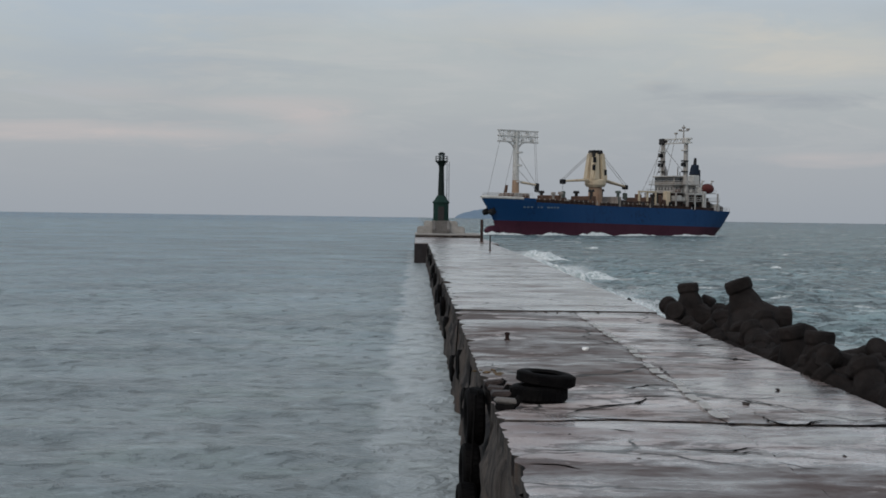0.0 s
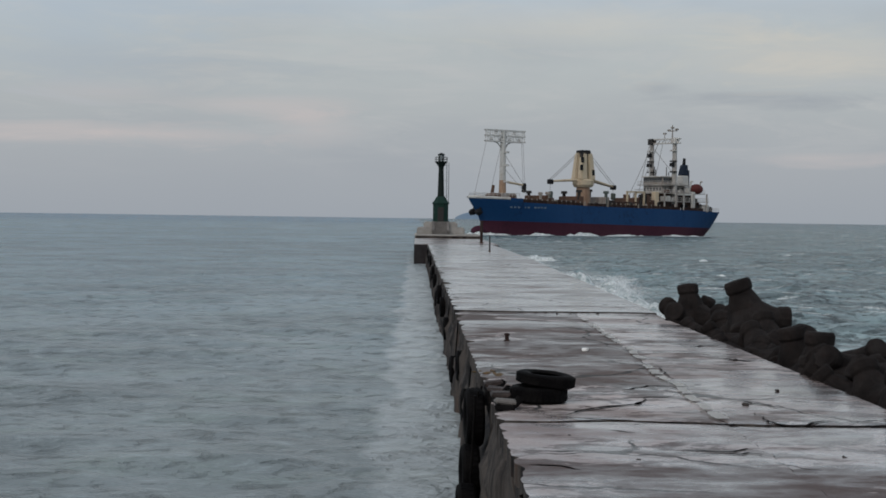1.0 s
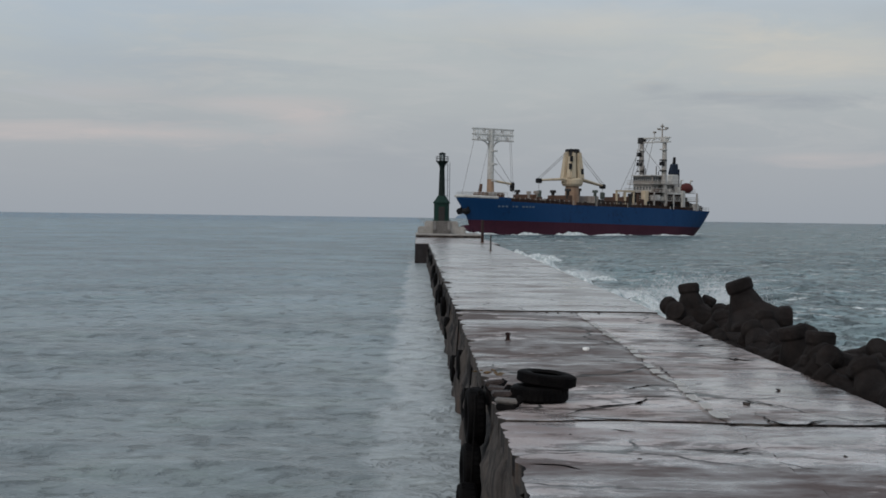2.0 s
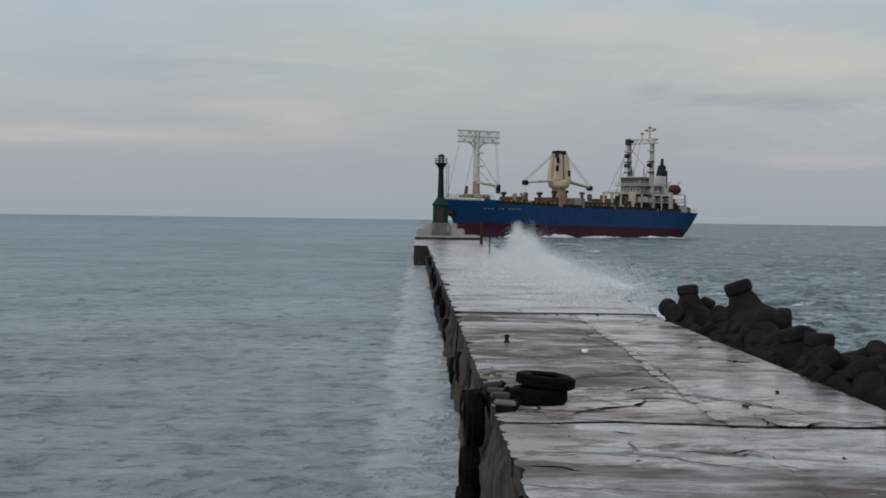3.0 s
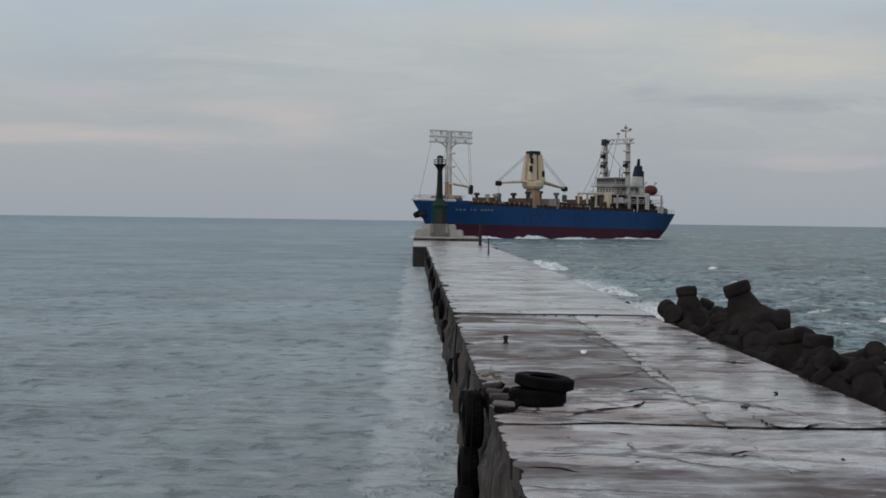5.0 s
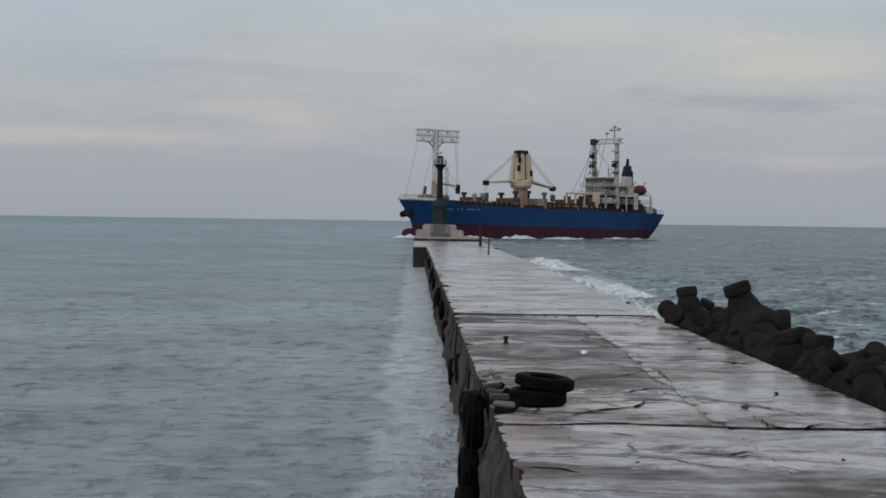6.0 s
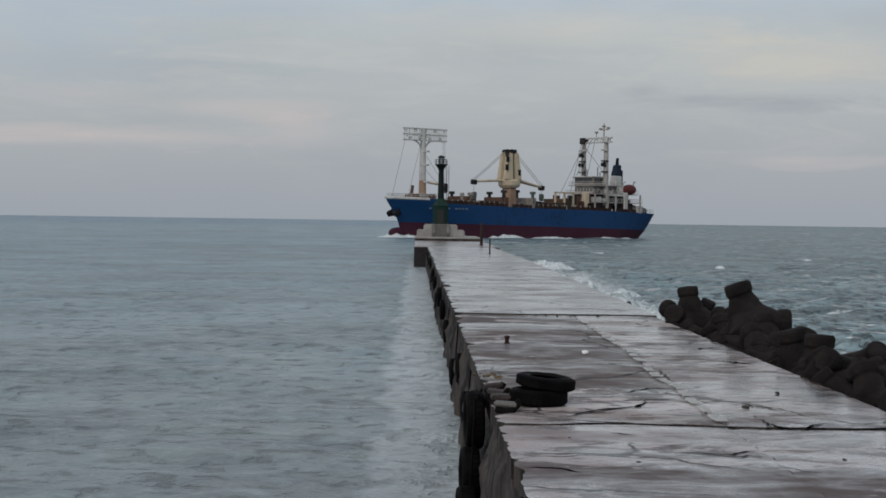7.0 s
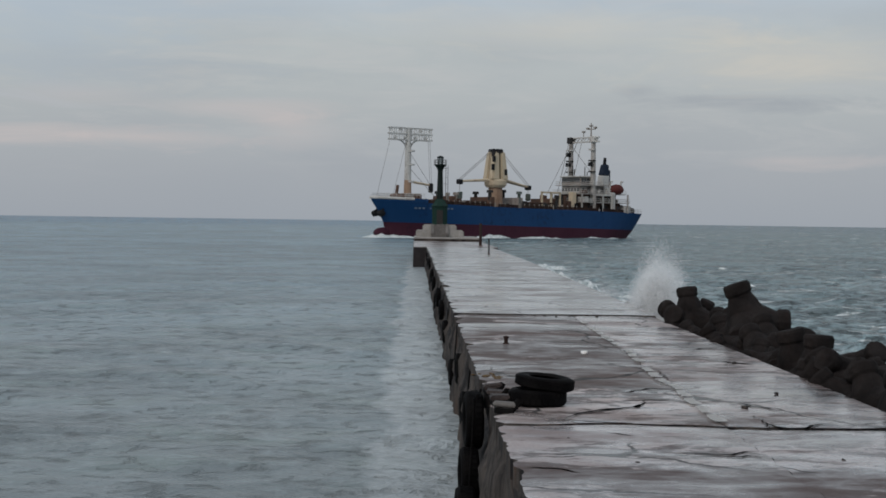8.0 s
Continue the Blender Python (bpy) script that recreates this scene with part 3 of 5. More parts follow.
        for i, p in enumerate(pts):
            d = (pts[min(i + 1, len(pts) - 1)] - pts[max(i - 1, 0)]).normalized()
            side = Vector((-d.y, d.x, 0))
            p = p + side * 0.09 * wander(p.x * 4, p.y * 4, k)
            w = wide * (0.45 + 1.2 * abs(d.x)) * (0.35 + 0.65 * abs(wander(p.x * 3, k, p.y * 2)) ** 0.5) * min(1, 0.15 + 3 * i / len(pts), 0.15 + 3 * (len(pts) - 1 - i) / len(pts))
            z = 2.012 if p.y > 20.7 else 1.994
            a.append(bm.verts.new((p.x - side.x * w / 2, p.y - side.y * w / 2, z)))
            b.append(bm.verts.new((p.x + side.x * w / 2, p.y + side.y * w / 2, z)))
        for i in range(len(pts) - 1):
            bm.faces.new((a[i], a[i + 1], b[i + 1], b[i]))
        bmesh.ops.solidify(bm, geom=bm.faces[:], thickness=0.03)
        part("crack", bm, BLOCK, pier, "black strip painted as a shaded crack")
    return pier


build_pier()


# ---- tetrapods ----
def tetrapod_mesh():
    bm = bmesh.new()
    prof = [(0.02, -0.1), (0.54, -0.1), (0.50, 0.25), (0.405, 0.52), (0.315, 0.73), (0.36, 0.80), (0.365, 1.00), (0.325, 1.07), (0.05, 1.08)]
    for d in ((0, 0, 1), (0.943, 0, -0.333), (-0.471, 0.816, -0.333), (-0.471, -0.816, -0.333)):
        lathe(prof, 14, bm, Vector(d).to_track_quat("Z", "Y").to_matrix().to_4x4())
    bmesh.ops.create_icosphere(bm, subdivisions=3, radius=0.48)
    rumple(bm, 0.03, 0.5)
    ob = part("tetrapod", bm, BLOCK, None, smooth=24)
    return tagged(ob, "dark wet concrete tetrapod leaning on the pile beside the pier", "tetrapod", "tetrapods beside the pier")


def build_tetrapods():
    first = tetrapod_mesh()
    rows = [  # x, y, z of the middle; lean to the shore, lean aside, spin; size
        (7.70, 42.3, 2.11, -6, -8, 90, 0.82), (7.42, 42.4, 2.02, 60, -50, 205, 0.72), (8.05, 43.0, 2.00, 12, 24, 80, 0.6), (8.15, 37.0, 2.37, -5, -19, 0, 0.92), (7.95, 34.6, 1.78, 60, 30, 10, 0.72), (7.72, 36.0, 1.72, 70, 10, 40, 0.68), (8.35, 35.7, 1.9, 80, 40, 15, 0.7), (7.68, 32.6, 1.66, 85, -20, 20, 0.62), (8.2, 32.9, 1.45, 40, 60, 70, 0.72), (7.84, 27.6, 2.0, 172, 8, 20, 0.66), (8.36, 28.2, 2.08, 165, -10, 70, 0.62), (8.22, 26.4, 1.90, 176, 12, 45, 0.68), (8.0, 28.6, 1.75, 80, 15, 15, 0.7), (7.55, 26.4, 1.65, 75, 40, 50, 0.66), (8.02, 39.6, 2.02, 50, 20, 100, 0.66), (7.62, 38.0, 1.6, 95, 10, 10, 0.6), (7.92, 31.2, 1.71, -4, -12, 40, 0.84), (8.02, 30.2, 1.66, -4, 4, 20, 0.84),
        (7.82, 27.3, 1.72, 95, 10, 40, 0.80), (7.80, 25.5, 1.72, 78, 30, 10, 0.72), (7.50, 33.2, 1.62, 60, -50, 30, 0.62), (7.75, 41.0, 1.5, 70, 15, 140, 0.70),
        (7.95, 38.6, 1.65, 80, -20, 80, 0.75), (7.45, 35.2, 1.45, 75, 20, 25, 0.72), (8.75, 34.9, 1.5, 85, 35, 100, 0.85), (7.62, 23.6, 1.6, 100, -15, 70, 0.82),
        (8.45, 24.4, 1.65, 30, 20, 60, 0.72), (8.5, 27.6, 1.7, 50, -30, 120, 0.75), (7.5, 29.0, 1.4, 100, 40, 0, 0.72), (8.5, 31.4, 1.3, 30, 60, 10, 0.85),
        (7.7, 21.6, 1.5, 60, 20, 10, 0.85), (8.7, 21.8, 1.7, 20, 30, 60, 0.9), (7.8, 19.4, 1.4, 90, 40, 70, 0.9), (8.9, 19.2, 1.4, 40, 10, 20, 0.9), (7.9, 17.0, 1.3, 120, 40, 10, 0.9),
        (9.4, 37.6, 0.9, 80, 20, 30, 1.0), (9.5, 33.0, 0.7, 10, 110, 30, 1.0), (9.6, 29.0, 0.7, 60, 20, 30, 1.0), (9.5, 25.0, 0.8, 20, 80, 300, 1.0), (8.6, 41.4, 0.75, 60, 10, 40, 0.95), (7.9, 43.9, 0.8, 20, 30, 40, 0.7),
        (7.6, 37.4, 0.7, 20, 30, 40, 0.8), (7.7, 32.6, 0.6, 20, 130, 40, 0.8), (7.7, 27.0, 0.6, 20, 60, 40, 0.8),
        (8.0, 34.0, 1.35, 50, 20, 10, 0.75), (8.35, 39.6, 1.6, 20, 40, 70, 0.75), (8.2, 32.2, 1.5, 110, 20, 50, 0.7), (8.7, 29.2, 1.3, 70, 10, 80, 0.8), (7.6, 40.0, 1.35, 40, 60, 20, 0.65), (7.45, 36.6, 1.2, 30, 70, 50, 0.65), (8.1, 26.4, 1.5, 20, 30, 10, 0.7), (8.9, 38.2, 1.5, 30, 20, 10, 0.75), (8.0, 43.2, 1.55, 80, 20, 100, 0.6)]
    for k, (x, y, z, rx, ry, spin, s) in enumerate(rows):
        ob = first if k == 0 else copy_thing(first, Matrix())
        ob.matrix_basis = pose(x, y, z, rx, ry) @ pose(0, 0, 0, 0, 0, spin) @ Matrix.Scale(s, 4)


build_tetrapods()


# ---- the lighthouse ----
def build_lighthouse(x, y):
    lh = empty("lighthouse", pose(x, y, 2.52), label="dark green lighthouse on a stepped pale concrete base", category="lighthouse")
    for w, d, z0, z1, nm in ((3.1, 3.0, 0.0, 0.92, "lower_step"), (2.2, 2.2, 0.92, 1.62, "upper_step")):
        bm = boxed(-w, w, -d, d, z0, z1)
        bmesh.ops.bevel(bm, geom=[e for e in bm.edges if abs(e.verts[0].co.z - e.verts[1].co.z) < 0.01 and e.verts[0].co.z > z0 + 0.1] + [e for e in bm.edges if abs(e.verts[0].co.z - e.verts[1].co.z) > 0.1], offset=0.16, segments=2, affect="EDGES")
        part(nm, rumple(bm, 0.03, 0.8), PALE, lh, smooth=40)
    # stairs between two rounded cheeks
    for k in range(8):
        part("stair_tread", boxed(-0.75, 0.75, -3.9 + 0.2 * k, -2.1, 0.2 * k, 0.2 * k + 0.19, bevel=0.02), GRIMY, lh, "stained concrete stair")
    for s in (-1, 1):
        cheek = boxed(s * 0.95 - 0.2, s * 0.95 + 0.2, -3.9, -2.1, 0.0, 1.7)
        for v in cheek.verts:
            if v.co.z > 1 and v.co.y < -3:
                v.co.z = 0.55
        bmesh.ops.bevel(cheek, geom=cheek.edges[:], offset=0.06, segments=2, affect="EDGES")
        part("stair_cheek", cheek, GRIMY, lh)
    body = lathe([(0.3, 1.62), (1.18, 1.62), (1.18, 1.75), (1.08, 1.78), (1.08, 3.9), (1.2, 3.95), (1.2, 4.08), (0.92, 4.4), (0.55, 4.95), (0.3, 4.95)], 8)
    bmesh.ops.rotate(body, verts=body.verts, matrix=Matrix.Rotation(radians(22.5), 3, "Z"))
    part("lower_tower", body, GREEN, lh)
    part("door", boxed(-0.4, 0.4, -1.10, -0.98, 1.64, 3.5, bevel=0.02), DARK, lh, "dark steel door")
    part("column", lathe([(0.2, 4.9), (0.44, 4.9), (0.33, 8.5), (0.36, 8.8), (0.52, 9.1), (0.76, 9.38), (0.2, 9.38)], 20), DEEP, lh, smooth=40)
    walkway = part("gallery", lathe([(0.3, 9.38), (0.84, 9.42), (0.84, 9.52), (0.3, 9.52)], 20), DEEP, lh)
    rail = bmesh.new()
    for k in range(10):
        a = k * math.pi / 5
        bar(rail, (0.8 * math.cos(a), 0.8 * math.sin(a), 9.5), (0.8 * math.cos(a), 0.8 * math.sin(a), 10.1), 0.03, n=5)
        b = a + math.pi / 5
        for z in (9.8, 10.1):
            bar(rail, (0.8 * math.cos(a), 0.8 * math.sin(a), z), (0.8 * math.cos(b), 0.8 * math.sin(b), z), 0.025, n=5)
    part("railing", rail, DARK, walkway)
    lamp_room = part("lantern", lathe([(0.1, 9.52), (0.34, 9.52), (0.34, 10.35), (0.1, 10.35)], 14), LENS, lh, "pale glazed lantern")
    for k in range(6):
        a = k * math.pi / 3
        part("lantern_bar", barred((0.35 * math.cos(a), 0.35 * math.sin(a), 9.5), (0.35 * math.cos(a), 0.35 * math.sin(a), 10.36), 0.05, n=6), DEEP, lamp_room)
    part("lantern_roof", lathe([(0.1, 10.35), (0.46, 10.35), (0.46, 10.48), (0.2, 10.62), (0.05, 10.66)], 14), DEEP, lamp_room)
    ladder = bmesh.new()
    for s in (0.72, 1.02):
        bar(ladder, (s, -0.15, 4.0), (s, -0.15, 9.4), 0.03, n=5)
    for k in range(16):
        bar(ladder, (0.72, -0.15, 4.5 + 0.3 * k), (1.02, -0.15, 4.5 + 0.3 * k), 0.02, n=5)
    for z in (5.0, 7.0, 9.0):
        bar(ladder, (0.4, 0, z), (0.87, -0.15, z), 0.02, n=5)
    part("ladder", ladder, DARK, lh)


build_lighthouse(3.2, 200.5)


# ---- the islet far off ----
def build_islet():
    bm = bmesh.new()
    n, m = 40, 7
    g = []
    for i in range(n + 1):
        f = i / n
        top = 25 * min(1, (f / 0.45)) ** 0.55 * min(1, ((1 - f) / 0.25)) ** 0.6 + 3.5 * wander(f * 9, 2.5) * min(1, f * 6) * min(1, (1 - f) * 6)
        g.append([bm.verts.new((108 + 150 * f, 4300 + 60 * (k / m - 0.5) * 2, -3 + (max(0.5, top) + 3) * math.sin(math.pi * k / m) ** 0.5)) for k in range(m + 1)])
    for a, b in zip(g, g[1:]):
        for k in range(m):
            bm.faces.new((a[k], a[k + 1], b[k + 1], b[k]))
    tagged(part("islet", bm, ISLET, smooth=60), "low flat-topped islet, hazy blue with distance", "island")


build_islet()


# ---- the ship ----
NAME = painted("faded_name_paint", (0.12, 0.17, 0.24), (0.03, 0.06, 0.11), 0.7, 0.6, 0.9)
WIRE = painted("grey_wire_rope", (0.20, 0.195, 0.19), (0.10, 0.08, 0.07), 0.4, 0.7, 2.0)
TIERS = painted("worn_white_ship_paint", (0.42, 0.40, 0.38), (0.13, 0.09, 0.075), 0.75, 0.6, 0.5)
NAVY = painted("dark_blue_funnel_paint", (0.014, 0.024, 0.045), (0.02, 0.02, 0.025), 0.4, 0.6, 0.6)
VENT = painted("grey_green_vent_paint", (0.085, 0.105, 0.095), (0.05, 0.035, 0.03), 0.5, 0.6, 0.8)
GREYED = painted("grimy_grey_ship_paint", (0.30, 0.27, 0.245), (0.10, 0.06, 0.045), 0.6, 0.6, 0.5)
SIZE = 0.88     # of the hull as drawn below, 100 m long
HEAD = 35.0     # degrees by which the bow points towards the shore


def ship_pose(t, heave=0.0, pitch=0.0):
    return pose(51.07 - 3.612 * t, 431.2 - 2.306 * t, 0.57 + heave, 0, pitch, 180 + HEAD)


def hull_point(f, z, top):
    """A point of the port side: f runs from stern 0 to stem 1."""
    h = max(0.0, min(1.0, z / 9.0))
    stem = 41.6 + 4.6 * max(0, (z - 2.0) / 8.0) ** 1.3 + (0.9 if z < 1 else 0)
    aft = -52.0 - 3.7 * h ** 0.42
    x = aft + (stem - aft) * f
    b = 8.5
    if f > 0.66:
        u = (f - 0.66) / 0.34
        b *= max(0.0, 1 - u ** (1.7 + 1.5 * h)) ** (0.9 - 0.25 * h)
    if f < 0.22:
        u = 1 - f / 0.22
        b *= 1 - (0.82 - 0.56 * h) * u ** 2.2
    return x, b, z


def build_ship():
    ship = empty("cargo_ship", ship_pose(0) @ Matrix.Scale(SIZE, 4), label="blue and red cargo ship with cream deck crane under way", category="ship")
    stations = [0, 0.015, 0.04, 0.08, 0.12, 0.17, 0.22, 0.3, 0.4, 0.5, 0.58, 0.66, 0.71, 0.76, 0.80, 0.84, 0.875, 0.905, 0.93, 0.95, 0.967, 0.98, 0.99, 1.0]

    def skin(name, levels, mat, lid=None):
        bm = bmesh.new()
        sides = []
        for s in (1, -1):
            g = []
            for f in stations:
                col = []
                for lv in levels:
                    top = 8.35 + 1.55 * max(0, (f - 0.3) / 0.7) ** 1.6 - 0.7 * max(0, 0.3 - f) / 0.3
                    line = 2.25 + 1.5 * f       # the edge between red and blue rises towards the bow
                    z = line + (top - line) * lv if name == "topside" else (line if lv > 2.7 else lv)
                    x, b, z = hull_point(f, z, top)
                    col.append(bm.verts.new((x, s * b, z)))
                g.append(col)
            for a, b2 in zip(g, g[1:]):
                for k in range(len(levels) - 1):
                    bm.faces.new((a[k], a[k + 1], b2[k + 1], b2[k]))
            sides.append(g)
        p, q = sides
        for k in range(len(levels) - 1):
            bm.faces.new((p[0][k], p[0][k + 1], q[0][k + 1], q[0][k]))
        if lid:
            for i in range(len(stations) - 1):
                bm.faces.new((p[i][-1], p[i + 1][-1], q[i + 1][-1], q[i][-1]))
        bmesh.ops.remove_doubles(bm, verts=bm.verts, dist=0.01)
        return part(name, bm, mat, ship, smooth=35)

    skin("bottom", [-3, -1, 0.4, 1.6, 2.75], RED, False)
    skin("topside", [0, 0.2, 0.4, 0.6, 0.8, 0.9, 1.0], BLUE, True)
    bulb = bmesh.new()
    bmesh.ops.create_uvsphere(bulb, u_segments=16, v_segments=10, radius=1, matrix=Matrix.LocRotScale((42.3, 0, 0.6), None, (3.2, 1.3, 1.6)))
    part("bulbous_bow", bulb, RED, ship, smooth=60)
    # the raised bulwark round the forecastle
    bm = bmesh.new()
    g = []
    for s in (1, -1):
        row = []
        for f in [0.86, 0.875, 0.905, 0.93, 0.95, 0.967, 0.98, 0.99, 1.0]:
            top = 8.35 + 1.55 * ((f - 0.3) / 0.7) ** 1.6
            x, b, z = hull_point(f, top, top)
            row.append((bm.verts.new((x, s * b, z + 0.02)), bm.verts.new((x + 0.35 * (f - 0.85) / 0.15, s * (b + 0.12), z + 1.15))))
        g.append(row)
    for row in g:
        for a, b in zip(row, row[1:]):
            bm.faces.new((a[0], b[0], b[1], a[1]))
    bmesh.ops.remove_doubles(bm, verts=bm.verts, dist=0.01)
    bmesh.ops.solidify(bm, geom=bm.faces[:], thickness=0.18)
    part("bulwark", bm, BLUE, ship)
    cap = bmesh.new()
    for s in (1, -1):
        last = None
        for f in (0.90, 0.93, 0.95, 0.967, 0.98, 0.99, 1.0):
            top = 8.35 + 1.55 * ((f - 0.3) / 0.7) ** 1.6
            x, b, z = hull_point(f, top, top)
            p = (x + 0.35 * (f - 0.85) / 0.15, s * (b + 0.12), z + 0.95)
            if last:
                bar(cap, last, p, 0.42, n=6)
            last = p
    part("bulwark_rail", cap, WHITE, ship, "white painted bulwark top")
    for s in (1, -1):
        a = bmesh.new()
        bmesh.ops.create_icosphere(a, subdivisions=2, radius=1, matrix=Matrix.LocRotScale((43.9, s * 1.5, 6.3), None, (1.5, 0.8, 1.0)))
        bar(a, (43.2, s * 1.6, 7.6), (44.6, s * 1.7, 5.4), 0.3)
        part("anchor", rumple(a, 0.15, 0.7), BLACK, ship, "black stowed anchor")
    for s in (1, -1):
        rail = bmesh.new()
        last = None
        for f in np.linspace(0.87, 0.995, 12):
            x, b, z = hull_point(f, 9.7, 9.7)
            p = (x, s * b, 11.0)
            bar(rail, p, (p[0], p[1], 12.1), 0.06, n=4)
            if last:
                bar(rail, (last[0], last[1], 12.1), (p[0], p[1], 12.1), 0.06, n=4)
                bar(rail, (last[0], last[1], 11.55), (p[0], p[1], 11.55), 0.05, n=4)
            last = p
        part("forecastle_rail", rail, WHITE, ship)
    # ship's name and marks as plain bars
    for k, (x, w) in enumerate(((35.2, 0.9), (34.0, 0.9), (32.8, 0.8), (30.6, 0.5), (29.4, 0.9), (27.0, 0.9), (25.8, 0.9), (24.6, 0.8), (23.4, 0.8))):
        f = (x + 54) / 99.5
        b = hull_point(f, 8.0, 9)[1]
        part("name_bar", boxed(x - w / 2, x + w / 2, b - 0.06, b + 0.06, 7.65, 8.15), NAME, ship)
    # hatches and coamings
    for x0, x1 in ((20.5, 31.5), (7.5, 18.5), (-17.5, -6.5)):
        hatch = part("hatch_coaming", boxed(x0, x1, -6.2, 6.2, 8.4, 9.95, bevel=0.1), DECKING_AND_SHADE, ship)
        for k in range(5):
            a = x0 + (x1 - x0) * k / 5
            part("hatch_cover", boxed(a + 0.06, a + (x1 - x0) / 5 - 0.06, -6.4, 6.4, 9.97, 10.5 + 0.08 * (k % 2), bevel=0.12), DECKING_AND_SHADE, hatch)
    post = None
    for x in np.arange(-25, 34, 1.9):
        f = (x + 54) / 99.5
        b = hull_point(f, 8.4, 9)[1] - 0.25
        z = 8.35 + 1.55 * max(0, (f - 0.3) / 0.7) ** 1.6 - 0.7 * max(0, 0.3 - f) / 0.3
        if post is None:
            post = part("stanchion", barred((0, 0, 0), (0, 0, 1.35), 0.14, n=6), GREYED, ship)
        else:
            twin = new("stanchion", post.data)
            twin.parent = ship
        last_post = post if x < -24 else twin
        last_post.location = (x, b, z)
    for i in range(40):
        strip = bmesh.new()
        f0, f1 = 0.1 + 0.76 * i / 40, 0.1 + 0.76 * (i + 1) / 40
        pts = []
        for f in (f0, f1):
            z = 8.35 + 1.55 * max(0, (f - 0.3) / 0.7) ** 1.6 - 0.7 * max(0, 0.3 - f) / 0.3
            x, b, _ = hull_point(f, z, z)
            pts.append((x, b - 0.12, z))
        if wander(i * 0.9, 6.1) > -0.25:
            strip.faces.new([strip.verts.new(p) for p in (pts[0], pts[1], (pts[1][0], pts[1][1], pts[1][2] + 0.9), (pts[0][0], pts[0][1], pts[0][2] + 0.9))])
            bmesh.ops.solidify(strip, geom=strip.faces[:], thickness=0.15)
            part("bulwark_plate", strip, DECKING_AND_SHADE, ship)
        else:
            strip.free()
    # foremast with its cross frame, derrick and stays
    mast = part("foremast", barred((33.7, 0, 9), (33.7, 0, 31.4), 1.15, 0.8, n=12), WHITE, ship)
    part("foremast_foot", barred((33.7, 0, 8.8), (33.7, 0, 17.5), 1.25, 1.0, n=12), TAN, ship)
    part("foremast_house", boxed(31.2, 36.5, -3.4, 3.4, 9.4, 12.2, bevel=0.15), GREYED, ship)
    tr = bmesh.new()
    for z in (28.0, 29.7, 31.4):
        for y in (-0.5, 0.5):
            box(tr, 25.3, 40.6, y - 0.13, y + 0.13, z - 0.2, z + 0.2)
    for k in range(9):
        x = 25.7 + 14.4 * k / 8
        for y in (-0.5, 0.5):
            bar(tr, (x, y, 28), (x, y, 31.4), 0.11, n=5)
            if k < 8:
                bar(tr, (x, y, 28 if k % 2 else 31.4), (x + 14.4 / 8, y, 31.4 if k % 2 else 28), 0.09, n=5)
    part("crosstree", tr, WHITE, mast, "pale lattice cross frame on the foremast")
    br = bmesh.new()
    for sx in (-1, 1):
        for k in range(4):
            a0, a1 = k * math.pi / 8, (k + 1) * math.pi / 8
            bar(br, (33.7 + sx * (0.6 + 3.2 * (1 - math.cos(a0))), 0, 24.8 + 3.2 * math.sin(a0)), (33.7 + sx * (0.6 + 3.2 * (1 - math.cos(a1))), 0, 24.8 + 3.2 * math.sin(a1)), 0.24, n=7)
    part("mast_bracket", br, WHITE, mast)
    for z in (24.5, 20.5, 15.5):
        part("mast_platform", barred((33.0, 0.6, z), (33.0, 0.6, z + 0.5), 1.15, n=10), WHITE, mast)
    part("derrick", barred((32.6, 1.2, 15.6), (26.4, 1.4, 14.8), 0.38, 0.3), CREAM, ship)
    part("derrick_block", rumple(boxed(25.6, 26.9, 0.8, 2.0, 12.6, 15.4, bevel=0.3), 0.25, 0.8), BLACK, ship)
    part("windlass", rumple(boxed(36.0, 38.6, -2.5, 3.0, 10.0, 12.0, bevel=0.4), 0.3, 1.2), RUST, ship)
    part("bow_mast", barred((38.0, 0, 10), (37.2, 0, 14.6), 0.55, 0.45), RUST, ship)
    wires = bmesh.new()
    for a, b in (((40.1, 0, 28.2), (44.6, 0, 11)), ((25.9, 0, 28.2), (26.0, 1.4, 15)), ((26.5, 0, 28.2), (26.5, 1.2, 15)), ((33.7, 0, 25), (26.4, 1.4, 14.8)), ((33.7, 0, 30), (41.0, 3, 11)), ((33.7, 0.4, 20), (27, 5, 11))):
        bar(wires, a, b, 0.06, n=4)
    part("fore_stays", wires, WIRE, ship)
    # the twin deck crane amidships
    part("crane_pedestal", barred((0.9, 0, 8.6), (0.9, 0, 15.4), 2.4, 2.1, n=16), TAN, ship)
    part("crane_collar", lathe([(1, 14.7), (2.8, 14.8), (3.4, 15.6), (3.5, 16.9), (2.9, 17.4), (1, 17.4)], 16, None, Matrix.Translation((0.9, 0, 0))), CREAM, ship)
    tow = bmesh.new()
    for sx, sy in ((1.9, 1.5), (-1.9, 1.5), (1.9, -1.5), (-1.9, -1.5)):
        vs = bmesh.ops.create_cube(tow, size=1, matrix=Matrix.LocRotScale((0.9 + sx * 0.92, sy, 21.4), None, (2.7, 2.5, 8.6)))["verts"]
        for v in vs:
            if v.co.z > 21:
                v.co.x = 0.9 + (v.co.x - 0.9) * 0.66
                v.co.y *= 0.8
        bmesh.ops.bevel(tow, geom=list({e for v in vs for e in v.link_edges}), offset=0.35, segments=2, affect="EDGES")
    tower = part("crane_tower", tow, CREAM, ship)
